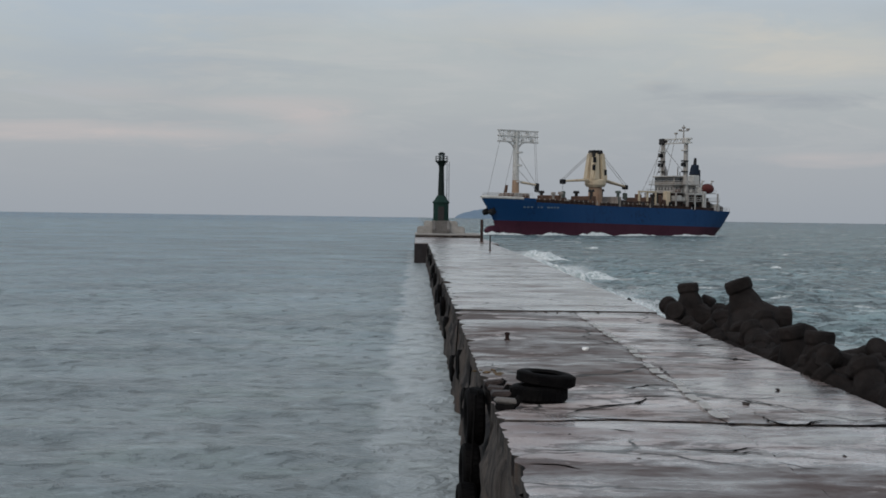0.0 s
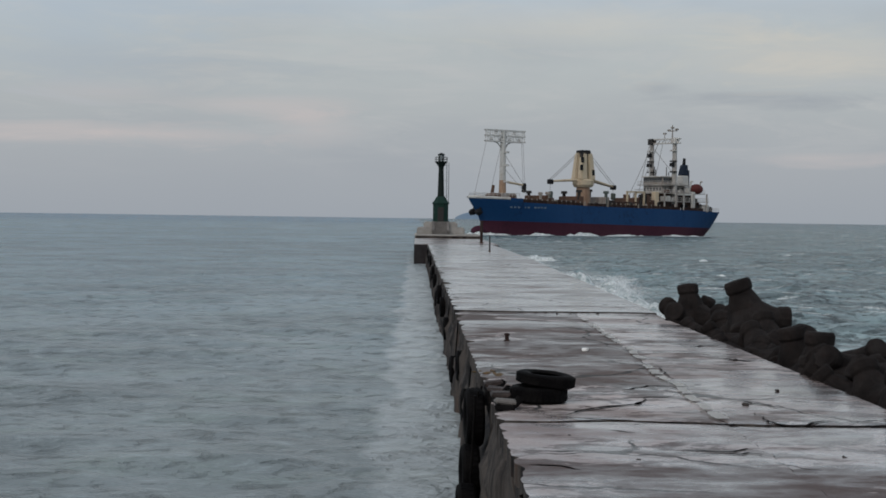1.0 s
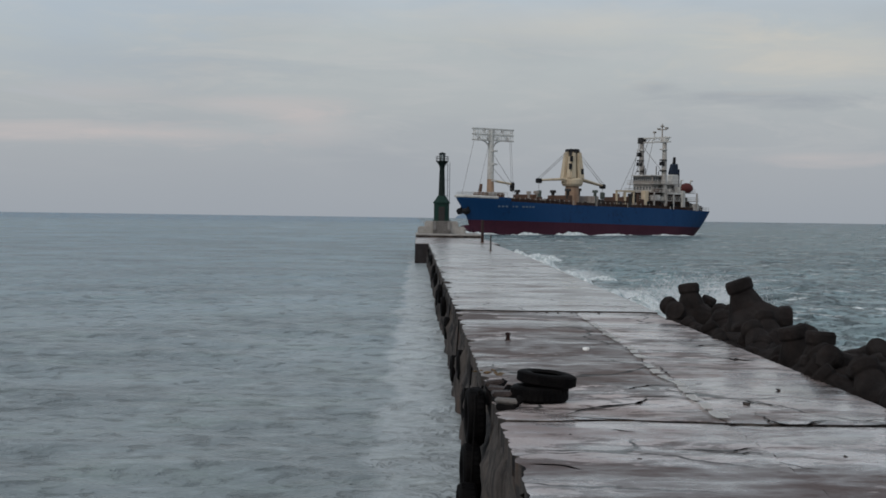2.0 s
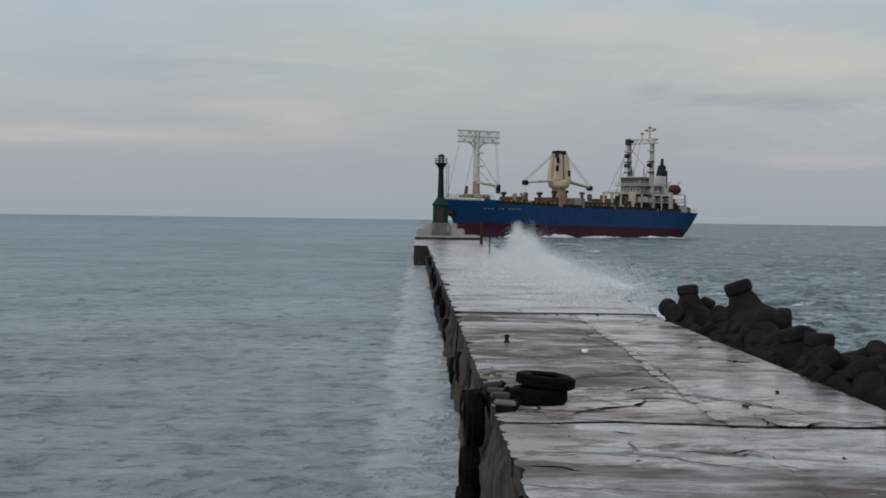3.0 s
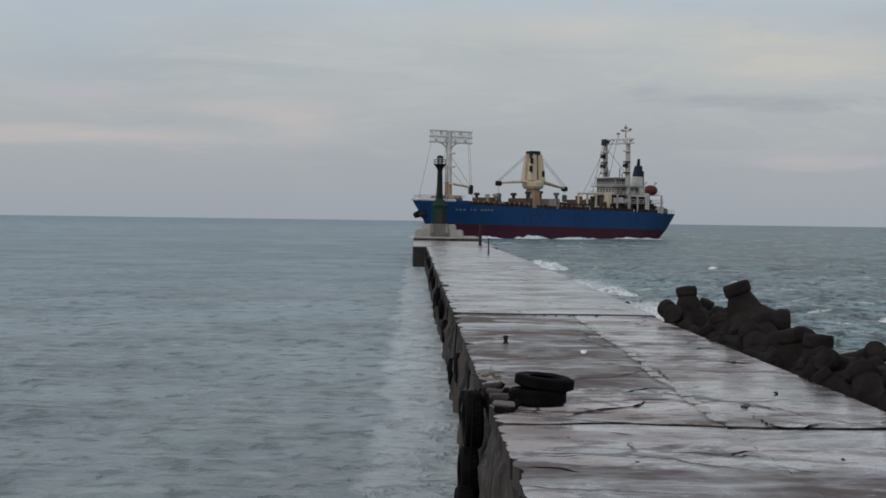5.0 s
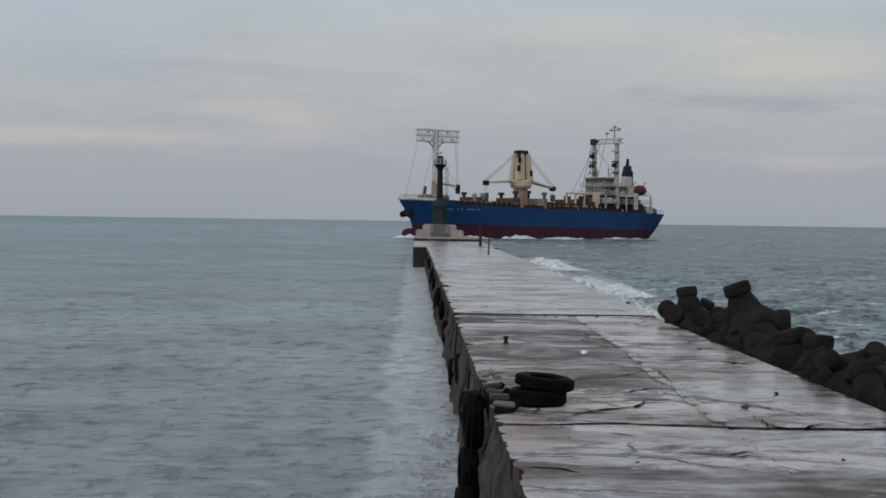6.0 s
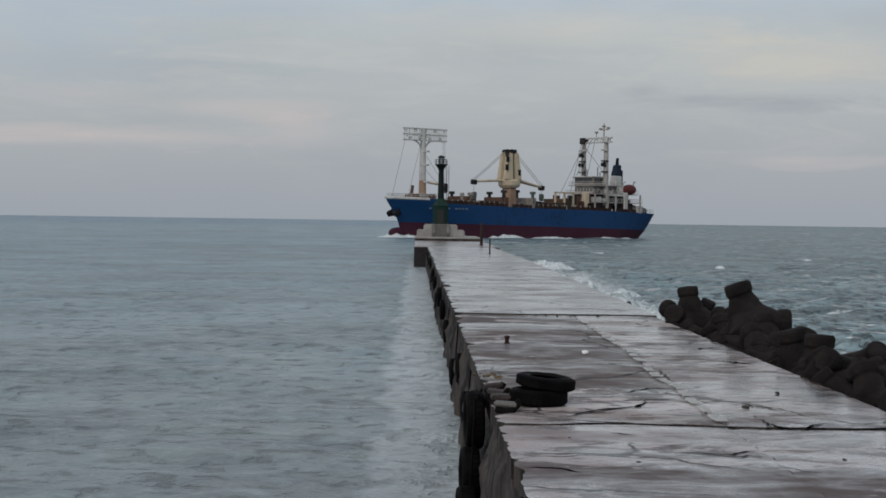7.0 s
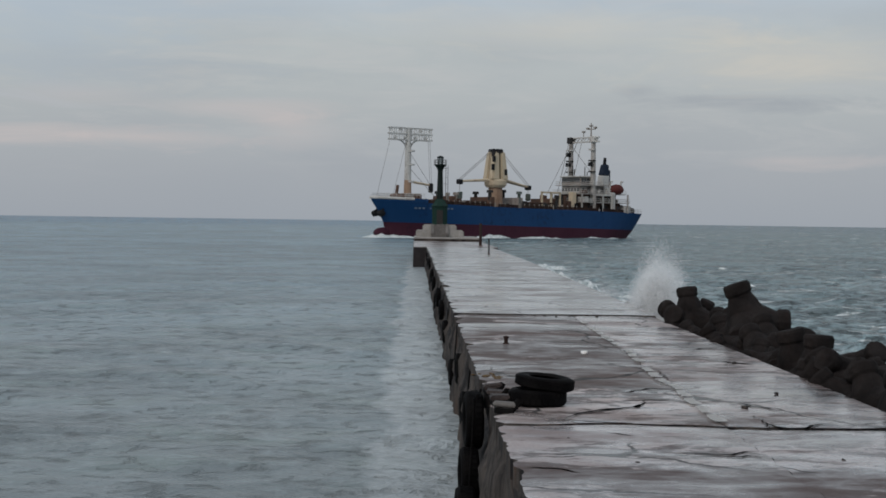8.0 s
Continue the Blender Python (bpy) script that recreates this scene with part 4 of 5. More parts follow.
    for k, (x, y) in enumerate(((2.8, 1.3), (1.5, 1.6), (0.1, 1.3), (-0.9, -1.2), (2.0, -1.2))):
        part("crane_sheave", barred((x, y - 0.5, 26.0), (x, y + 0.5, 26.0), 0.62, n=12), BLACK, tower)
        part("sheave_housing", boxed(x - 0.42, x + 0.42, y - 0.6, y + 0.62, 24.3 + 0.5 * (k % 3), 25.9, bevel=0.1), DARK, tower, "dark sheave housing")
    for x, z in ((3.6, 23.5), (3.9, 21.0), (-1.0, 19.5)):
        part("crane_window", boxed(x - 0.5, x + 0.5, 2.35, 2.75, z - 0.9, z + 0.9), BLACK, tower)
    for s, x1, z1 in ((1, 14.6, 16.4), (-1, -12.0, 15.2)):
        jib = bmesh.new()
        a, b = Vector((0.9 + s * 3.8, 0, 17.0)), Vector((x1, 0, z1))
        for dy in (-0.9, 0.9):
            bar(jib, a + Vector((0, dy, 0)), b + Vector((0, dy * 0.4, 0)), 0.42, 0.3)
        for k in range(6):
            p = a.lerp(b, k / 6 + 0.08)
            bar(jib, p + Vector((0, -0.8, 0)), p + Vector((0, 0.8, 0)), 0.2)
        part("crane_jib", jib, CREAM, ship)
        part("jib_head", rumple(boxed(x1 - 1.0, x1 + 1.0, -0.7, 0.7, z1 - 0.9, z1 + 0.6, bevel=0.3), 0.15, 0.8), BLACK, ship)
        part("hook_block", rumple(boxed(x1 - 0.9, x1 + 0.7, -0.6, 0.6, 11.0, 13.2, bevel=0.3), 0.2, 0.9), VENT, ship)
        w = bmesh.new()
        for dy in (-0.6, 0.6):
            bar(w, (0.9 + s * 1.6, dy, 26.0), (x1, dy, z1 + 0.5), 0.08, n=4)
        bar(w, (x1, 0, z1), (x1, 0, 13.5), 0.09, n=4)
        part("jib_wires", w, WIRE, ship)
    # vents and gear along the deck
    for x, y, r, h in ((6.6, 4.6, 0.55, 4.6), (5.6, -3.8, 0.55, 4.2), (-4.6, 4.8, 0.5, 4.4), (19.5, 4.8, 0.5, 3.6), (19.6, -4.4, 0.5, 4.0), (-5.4, -4, 0.5, 5.0), (23.5, 6.0, 0.4, 3.4), (-19.2, 5.4, 0.45, 3.6)):
        v = barred((x, y, 8.4), (x, y, 8.6 + h), r, n=10)
        bar(v, (x, y, 8.5 + h), (x, y, 9.3 + h), r * 2.0, r * 1.7, n=10)
        part("deck_vent", v, random.choice([VENT, VENT, GREYED, DARK]), ship)
    for x in (33, 20, 6.0, -5.0, -18):
        part("deck_house", rumple(boxed(x - 0.9, x + 0.9, -5.0, 5.2, 8.4, 11.8, bevel=0.15), 0.08, 1.0), GREYED if x == -5.0 else RUST, ship)
    rng = random.Random(11)
    for k in range(30):
        x, y = rng.uniform(-24, 31), rng.choice((-6.6, 6.7)) + rng.uniform(-0.3, 0.3)
        w, h = rng.uniform(0.3, 0.9), rng.uniform(0.4, 2.0)
        part("deck_gear", rumple(boxed(x - w, x + w, y - 0.5, y + 0.5, 8.2, 9.2 + h, bevel=0.15), 0.2, 0.7, k), rng.choice((DARK, RUST, GREYED, DECKING_AND_SHADE, DARK)), ship)
    for k in range(16):
        x, y, z = rng.uniform(-47, -28.2), rng.uniform(5.2, 6.6), rng.choice((8.0, 11.05, 13.75))
        w, h = rng.uniform(0.3, 0.9), rng.uniform(0.8, 2.0)
        part("deck_locker", rumple(boxed(x - w, x + w, y - 0.6, y + 0.5, z, z + h, bevel=0.1), 0.15, 0.7, k), rng.choice((DARK, RUST, BLACK, WHITE)), ship)
    # accommodation aft
    def tier(name, x0, x1, hw, z0, z1, mat=WHITE):
        return part(name, boxed(x0, x1, -hw, hw, z0, z1, bevel=0.12), mat, ship)

    # lower tiers take hatch brown to paint in the shade below the decks
    tier("house_tier", -46.0, -28.5, 5.4, 7.6, 10.9, DECKING_AND_SHADE)
    tier("house_tier", -44.5, -29.0, 5.0, 10.92, 13.6, DECKING_AND_SHADE)
    tier("house_tier", -40.0, -29.5, 4.4, 13.62, 16.3, TIERS)
    bridge = tier("wheelhouse", -35.5, -29.6, 4.6, 16.32, 18.9, GREYED)
    part("wheelhouse_roof", boxed(-36.0, -29.0, -5.0, 5.0, 18.9, 19.25, bevel=0.08), WHITE, ship)
    for k in range(9):
        y = -4.3 + 0.97 * k
        part("front_pane", boxed(-29.62, -29.54, y, y + 0.8, 17.3, 18.6), GLASS, bridge)
    for k in range(5):
        x = -30.9 - 1.1 * k
        part("side_pane", boxed(x, x + 0.9, 4.58, 4.66, 17.3, 18.6), GLASS, bridge)
    for z, y, x0, x1, n in ((14.6, 4.4, -39, -31, 5), (11.9, 5.0, -43.5, -30.5, 7), (9.0, 5.4, -45, -30, 7)):
        for k in range(n):
            x = x0 + (x1 - x0) * k / (n - 1)
            part("porthole", boxed(x - 0.35, x + 0.35, y - 0.02, y + 0.06, z, z + 0.8), GLASS, ship)
    for z in (14.5, 11.8):
        for k in range(6):
            y = -4.0 + 1.45 * k
            x = -29.5 if z > 14 else -29.0
            part("front_window", boxed(x - 0.02, x + 0.06, y, y + 0.8, z, z + 0.9), GLASS, ship)
    for z, x0, x1, hw in ((13.62, -47.0, -28.0, 7.0), (10.92, -48.5, -27.5, 7.2), (16.32, -41, -28.6, 6.4)):
        part("deck_overhang", boxed(x0, x1, -hw, hw, z - 0.12, z + 0.12), TIERS, ship)
        r = bmesh.new()
        for yy in (-hw, hw):
            for x in np.arange(x0, x1, 1.8):
                bar(r, (x, yy, z), (x, yy, z + 1.2), 0.06, n=4)
            for dz in (0.6, 1.2):
                bar(r, (x0, yy, z + dz), (x1, yy, z + dz), 0.06, n=4)
        for x in (x0, x1):
            for dz in (0.6, 1.2):
                bar(r, (x, -hw, z + dz), (x, hw, z + dz), 0.06, n=4)
        part("deck_rail", r, WHITE, ship)
    for x in (-28, -33.5, -41.0, -47.5):
        for y in (7.3, -7.3):
            part("deck_post", boxed(x - 0.2, x + 0.2, y - 0.2, y + 0.2, 7.6, 13.6), TIERS, ship)
    part("aft_gantry", boxed(-42.0, -40.6, 6.6, 7.4, 7.7, 14.2, bevel=0.1), WHITE, ship)
    part("boat_deck_beam", boxed(-42.2, -33.0, 6.5, 7.1, 13.0, 13.55, bevel=0.08), WHITE, ship)
    for x in (-33.4, -37.2):
        part("boat_deck_post", boxed(x - 0.22, x + 0.22, 6.6, 7.05, 7.9, 13.0), WHITE, ship)
    for k in range(14):
        x, y = rng.uniform(-27.5, -21), rng.uniform(-5, 6)
        w, h = rng.uniform(0.3, 0.9), rng.uniform(1.5, 5.5)
        part("mast_house_gear", rumple(boxed(x - w, x + w, y - w, y + w, 8.0, 8.6 + h, bevel=0.15), 0.25, 0.8, k), rng.choice((DARK, RUST, GREYED, BLACK, CREAM)), ship)
    for k in range(9):
        x, y = rng.uniform(-35.5, -30), rng.uniform(-4.5, 4.5)
        part("roof_aerial", barred((x, y, 19.2), (x, y, 20.3 + 2.2 * rng.random()), 0.14, n=5), rng.choice((DARK, WHITE)), ship)
    # goalpost mast aft
    for y in (-5.4, 5.4):
        post = part("king_post", barred((-34.1, y, 10), (-34.1, y, 31.6), 1.0, 0.7, n=12), TIERS, ship)
        for z in (24.0, 20.5, 27.5):
            part("post_platform", barred((-33.6, y, z), (-33.6, y, z + 0.4), 1.25, n=10), DARK if z < 25 else WHITE, post)
        part("post_head", rumple(boxed(-35.0, -33.0, y - 1.2, y + 1.2, 29.9, 31.9, bevel=0.2), 0.3, 0.9), WHITE if y > 0 else DARK, post)
        for z in ((16.5, 22.4, 25.6) if y < 0 else (22.4,)):
            part("post_fitting", rumple(boxed(-33.6, -32.4, y - 0.8, y + 0.8, z, z + 1.3, bevel=0.2), 0.25, 0.8, z), BLACK if z > 17 else RUST, post)
    cr = bmesh.new()
    for z in (30.2, 31.6):
        box(cr, -34.5, -33.7, -7.2, 8.0, z - 0.2, z + 0.2)
    for k in range(10):
        y = -7.0 + 1.5 * k
        bar(cr, (-34.1, y, 30.2), (-34.1, y + 1.4, 31.6), 0.12, n=5)
    part("goal_beam", cr, WHITE, ship)
    ant = bmesh.new()
    bar(ant, (-34.1, 4.2, 31), (-34.1, 4.2, 36.2), 0.25, 0.15)
    bar(ant, (-34.1, 2.6, 34.2), (-34.1, 6.4, 34.2), 0.14)
    for y, z in ((2.6, 34.4), (6.2, 34.6), (4.2, 35.2), (0.6, 33.4)):
        box(ant, -34.5, -33.7, y - 0.45, y + 0.45, z - 0.2, z + 0.35)
    bar(ant, (-34.1, 0.6, 31), (-34.1, 0.6, 33.4), 0.12)
    part("radar_mast", ant, GREYED, ship)
    w = bmesh.new()
    for a, b in (((-34.1, -5, 30), (-22, -3, 13)), ((-34.1, 5, 30), (-38, 1, 19.5)), ((-34.1, -5, 29), (-34.1, 5, 20)), ((-34.1, 0, 31), (-31, 0, 19.5)), ((-34.1, -2, 31), (-30, -4, 19.5)), ((-34.1, -6.5, 30.5), (-30, -7, 14))):
        bar(w, a, b, 0.10, n=4)
    part("aft_stays", w, WIRE, ship)
    def cowl(x0, x1, hw, z0, z1, lean):
        bm = boxed(x0, x1, -hw, hw, z0, z1, bevel=0.35)
        for v in bm.verts:
            k = (v.co.z - z0) / (z1 - z0)
            v.co.x = (v.co.x - x0) * (1 - lean * k) + x0
            v.co.y *= 1 - lean * k
        return bm

    stack = part("funnel", cowl(-45.0, -41.6, 1.5, 13.6, 19.8, 0.10), WHITE, ship)
    part("funnel_top", cowl(-45.0, -42.0, 1.3, 19.8, 23.4, 0.28), NAVY, stack, "black funnel top")
    part("funnel_trim", boxed(-45.15, -44.8, -1.45, 1.45, 13.7, 21.6, bevel=0.1), NAVY, stack)
    part("exhaust", barred((-43.8, 0, 23.2), (-44.0, 0, 25.6), 0.6, 0.45, n=10), BLACK, stack)
    boat = bmesh.new()
    bmesh.ops.create_uvsphere(boat, u_segments=20, v_segments=12, radius=1, matrix=Matrix.LocRotScale((-43.2, 6.6, 15.2), None, (2.9, 1.4, 1.7)))
    part("lifeboat", boat, BOAT, ship, "orange-red enclosed lifeboat")
    for x in (-44.8, -40.4):
        dv = barred((x, 6.2, 13.7), (x, 7.0, 17.8), 0.25)
        bar(dv, (x, 7.0, 17.8), (x, 7.8, 17.6), 0.22)
        part("davit", dv, WHITE, ship)
    for x, y, s in ((-49.5, 4.5, 1.2), (-51.5, 3, 1.0), (-48.5, 1, 1.6), (-50.5, -3, 1.2), (-53.2, 2, 0.8), (-47.6, 5.6, 1.3), (-52.4, 4.2, 0.6)):
        part("mooring_gear", rumple(boxed(x - s, x + s, y - s, y + s, 7.5, 8.8 + s, bevel=0.3), 0.3, 0.9), random.choice([DARK, WHITE, RUST]), ship)
    ar = bmesh.new()
    for y in np.linspace(-6, 6, 8):
        bar(ar, (-55.2, y * 0.9, 7.6), (-55.2, y * 0.9, 8.9), 0.07, n=4)
    for x in np.arange(-55, -46, 1.5):
        bar(ar, (x, 6.9 + 0.14 * (x + 46), 7.6), (x, 6.9 + 0.14 * (x + 46), 8.9), 0.07, n=4)
    for z in (8.3, 8.9):
        bar(ar, (-55.2, -5.4, z), (-55.2, 5.4, z), 0.06, n=4)
        bar(ar, (-55.2, 5.4, z), (-46, 6.9, z), 0.06, n=4)
    part("stern_rail", ar, WHITE, ship)
    for x0, x1 in ((-12.9, -12.4), (-20.2, -19.7), (-16.6, -16.1)):
        part("frame_post", boxed(x0, x1, 5.8, 6.3, 8.3, 13.8), CREAM, ship)
    part("frame_beam", boxed(-20.3, -12.3, 5.8, 6.3, 13.4, 13.9), CREAM, ship)
    return ship


ship = build_ship()


# ---- things on the pier ----
def ring(profile, n=36, bm=None, m=Matrix()):
    """Turns a closed outline of (radius, height) pairs about z."""
    bm = bm or bmesh.new()
    rings = [[bm.verts.new(m @ Vector((r * math.cos(2 * math.pi * k / n), r * math.sin(2 * math.pi * k / n), z))) for k in range(n)] for r, z in profile]
    for a, b in zip(rings, rings[1:] + rings[:1]):
        for k in range(n):
            bm.faces.new((a[k], a[(k + 1) % n], b[(k + 1) % n], b[k]))
    return bm


def build_tyre(name, r, w, m, label, category="tyre", group=""):
    tyre = empty(name, m, label=label, category=category, group=group)
    h = w / 2
    prof = [(r * 0.55, -h * 0.62), (r * 0.60, -h * 0.86), (r * 0.78, -h), (r * 0.93, -h * 0.92), (r, -h * 0.70), (r * 1.01, 0), (r, h * 0.70), (r * 0.93, h * 0.92),
            (r * 0.78, h), (r * 0.60, h * 0.86), (r * 0.55, h * 0.62), (r * 0.60, h * 0.55), (r * 0.86, h * 0.6), (r * 0.92, 0), (r * 0.86, -h * 0.6), (r * 0.60, -h * 0.55)]
    part("carcass", rumple(ring(prof), 0.012, 0.3), RUBBER, tyre, smooth=50)
    tread = bmesh.new()
    for k in range(30):
        for s in (-1, 1):
            a = 2 * math.pi * (k + 0.25 * s) / 30
            mm = Matrix.Rotation(a, 4, "Z") @ pose(r * 0.995, 0, s * h * 0.36, 0, 0, 0) @ Matrix.Diagonal((0.02, 2 * math.pi * r / 30 * 0.66, h * 0.56, 1))
            bmesh.ops.create_cube(tread, size=1, matrix=mm)
    part("tread", tread, RUBBER, tyre)
    return tyre


def build_pier_things():
    build_tyre("tyre", 0.43, 0.25, pose(1.87, 22.82, 2.125, 0, 0, 20), "worn black truck tyre lying flat on the wet deck", group="stacked tyres on the deck")
    build_tyre("tyre", 0.44, 0.19, pose(1.98, 22.86, 2.338, 1.0, 6.0, 0), "worn black truck tyre tilted on top of another tyre", group="stacked tyres on the deck")
    for y, z, dx, r in ((24.6, 1.52, 0.0, 0.46), (24.3, 0.66, -0.07, 0.46), (23.7, 0.15, -0.14, 0.45), (27.2, 1.35, 0.05, 0.42), (31.5, 0.85, 0.03, 0.42), (36.5, 1.2, 0.05, 0.42), (41.0, 0.66, 0, 0.42), (52.0, 0.95, 0.02, 0.45),
                        (58.5, 1.3, 0.0, 0.45), (65.0, 1.45, -0.03, 0.48), (74.0, 0.8, 0.0, 0.45), (83.0, 1.25, 0.0, 0.48), (92.0, 1.4, 0, 0.45), (100.0, 0.85, 0.04, 0.5), (112.0, 1.5, 0.06, 0.5), (124.0, 1.2, 0.05, 0.5), (137, 1.4, 0.06, 0.5)):
        far = y > 26    # those farther along are thin and half torn away
        r *= 0.84 if far else 1.0
        t = build_tyre("fender_tyre", r, 0.20 if far else 0.30, pose(LEFT - (0.10 if far else 0.17) + dx, y, z, 0, 90, 3), "black fender tyre hanging on the pier wall", "fender", "fender tyres along the pier wall")
        chain = barred((-r * 0.5, 0, 0.05), (-max(r * 1.1, 1.98 - z), 0, 0.12), 0.02, n=5)
        part("rope", chain, RUBBER, t)
    for k, (x, y, w, turn) in enumerate(((1.27, 24.3, 0.27, 8), (1.29, 23.55, 0.29, -6), (1.31, 22.8, 0.30, 5), (1.33, 21.95, 0.33, -3))):
        b = empty("broken_kerb_block", pose(x, y, 2.0, 0, 0, turn), label="broken concrete kerb block with rust stains at the pier edge", category="kerb block", group="kerb blocks at the pier edge")
        part("block", rumple(boxed(-w / 2, w / 2, -0.10, 0.16, 0.05, 0.15 - 0.02 * (k % 2), bevel=0.03), 0.04, 0.2, k * 3.1), GRIMY if k == 3 else KERB, b)
        # black filler paints in the shade of the gap under each block
        part("gap_shade", rumple(boxed(-w / 2 + 0.02, w / 2 - 0.03, -0.14, 0.20, -0.03, 0.06, bevel=0.02), 0.03, 0.2, k), RUBBER, b, "black filler that paints the shade under the block")
        part("end_knob", rumple(barred((w / 2 - 0.05, -0.08, 0.04), (w / 2 + 0.03, -0.02, 0.15), 0.05, n=8), 0.03, 0.1, k), RUBBER, b, "dark knob at the end of the block")
    weed = bmesh.new()
    for k in range(9):
        bmesh.ops.create_icosphere(weed, subdivisions=1, radius=0.02 + 0.025 * random.random(), matrix=Matrix.Translation((1.35 + random.gauss(0, 0.14), 27.0 + random.gauss(0, 0.25), 2.0 + 0.015 * random.random())) @ Matrix.Diagonal((1.6, 2.2, 0.45, 1)))
    tagged(part("debris_heap", rumple(weed, 0.03, 0.1), WEED), "small heap of yellow-brown debris on the pier edge", "debris", kind="stuff")
    b = empty("mooring_stub", pose(2.07, 34.1, 2.0) @ Matrix.Scale(0.66, 4), label="short rusty mooring stub set in the deck", category="bollard")
    part("stem", lathe([(0.03, -0.02), (0.075, -0.02), (0.065, 0.16), (0.095, 0.19), (0.09, 0.25), (0.03, 0.27)], 12), POST, b, smooth=50)
    part("foot_plate", boxed(-0.1, 0.1, -0.1, 0.1, -0.02, 0.02), POST, b)
    for x, y, h, r, mat, label in ((6.92, 161.0, 2.4, 0.16, POST, "dark brown mooring post standing on the pier"), (5.92, 122.0, 1.27, 0.06, DARK, "thin grey steel post standing on the pier")):
        p = empty("post", pose(x, y, 2.05), label=label, category="post")
        part("shaft", lathe([(r * 0.3, -0.02), (r, -0.02), (r * 0.95, h - 0.05), (r * 0.8, h), (r * 0.2, h)], 12), mat, p, smooth=50)
        part("foot", barred((0, 0, -0.02), (0, 0, 0.06), r * 1.7, n=12), RUST, p)
    for k, (x, y, s, mat) in enumerate(((3.55, 31.6, 0.09, MORTAR), (2.0, 19.4, 0.03, WALL), (4.95, 22.6, 0.05, WALL), (5.1, 17.9, 0.03, WALL), (6.15, 19.0, 0.035, DARK), (6.3, 29.8, 0.05, DARK), (4.1, 43.9, 0.035, DARK), (3.8, 44.2, 0.045, WALL), (4.5, 44.0, 0.03, DARK), (3.5, 44.1, 0.03, WALL), (5.3, 44.1, 0.04, WALL), (5.9, 24.6, 0.035, DARK), (2.6, 17.5, 0.03, WALL))):
        st = bmesh.new()
        bmesh.ops.create_icosphere(st, subdivisions=2, radius=s)
        for v in st.verts:
            v.co.z *= 0.6
        ob = tagged(part("stone", rumple(st, s * 0.5, s * 1.5, k), mat), "pale loose stone on the wet deck" if mat is MORTAR else "small dark loose stone on the wet deck", "stone", "loose stones on the deck")
        ob.location = (x, y, (2.0 if y > 20.7 else 1.965) + s * 0.4)
    rock = bmesh.new()
    bmesh.ops.create_icosphere(rock, subdivisions=3, radius=1, matrix=Matrix.Diagonal((0.30, 0.30, 1.2, 1)))
    ob = tagged(part("rock", rumple(rock, 0.08, 0.4), BLOCK, smooth=60), "dark wet rock awash beside the pier", "rock")
    ob.location = (8.10, 57.5, 0.58)


KERB = concrete("rust_stained_kerb_concrete", (0.010, 0.007, 0.007), (0.115, 0.09, 0.085), 5.0, 0.55, 0.5, (0.035, 0.016, 0.013), 0.15)
WEED = concrete("yellow_brown_debris", (0.09, 0.055, 0.022), (0.15, 0.095, 0.045), 6.0, 0.9, 0.5)
build_pier_things()


# ---- breaking water ----
def foam_material():
    t = Tree("broken_foam")
    n = t.noise(2.6, 9, 0.75, None, 0.9)
    c = t.mix(t.ramp(n, (0.40, 0.0), (0.56, 1.0)), (0.22, 0.29, 0.30), (0.84, 0.87, 0.88))
    return t.done(c, t.ramp(n, (0.4, 0.25), (0.6, 0.85)), normal=t.bump(n, 0.8, 0.15))


FOAM = foam_material()


def foam_ridge(name, length, width, height, seed, parent=None):
    """A lumpy breaking crest that runs along y, its skirts under the water."""
    bm = bmesh.new()
    nl, nw = max(12, int(length / 0.16)), 18
    g = []
    for j in range(nl + 1):
        y = length * (j / nl - 0.5)
        fade = max(0.0, 1 - (2 * abs(j / nl - 0.5)) ** 2.5)
        row = []
        for i in range(nw + 1):
            u = 2 * i / nw - 1
            hill = (1 - abs(u) ** 1.6) * (0.70 + 0.65 * wander(y * 0.45, seed, u * 0.4))
            lump = 0.26 * wander(y * 1.2, u * 2.0, seed) + 0.20 * wander(y * 3.0, u * 4.5, seed + 3)
            row.append(bm.verts.new((u * width / 2 + 0.25 * wander(y * 0.5, seed + 8), y, -1.9 if i in (0, nw) else -0.35 + fade * height * (hill + lump * (1 - abs(u))) + 0.2 * fade)))
        g.append(row)
    for a, b in zip(g, g[1:]):
        for i in range(nw):
            bm.faces.new((a[i], a[i + 1], b[i + 1], b[i]))
    return part(name, bm, FOAM, parent, smooth=80)


def spray_mesh(name, count, drop, shape, seed):
    """Very many fine flecks of water at the places that shape(rng, count) gives."""
    rng = np.random.default_rng(seed)
    p = shape(rng, count)
    size = drop * (0.6 + rng.random(count) ** 2 * 1.0)
    e1, e2 = rng.normal(size=(2, count, 3))
    e1 /= np.linalg.norm(e1, axis=1)[:, None]
    e2 -= e1 * (e1 * e2).sum(1)[:, None]
    e2 /= np.linalg.norm(e2, axis=1)[:, None]
    v = np.stack([p + size[:, None] * (e1 * math.cos(a) + e2 * math.sin(a)) for a in (0.0, 2.0944, 4.18879)], 1).reshape(-1, 3)
    me = bpy.data.meshes.new(name)
    me.vertices.add(len(v))
    me.vertices.foreach_set("co", v.ravel())
    me.loops.add(len(v))
    me.loops.foreach_set("vertex_index", np.arange(len(v)))
    me.polygons.add(count)
    me.polygons.foreach_set("loop_start", np.arange(0, len(v), 3))
    me.update(calc_edges=True)
    me.materials.append(SPRAY)
    return me


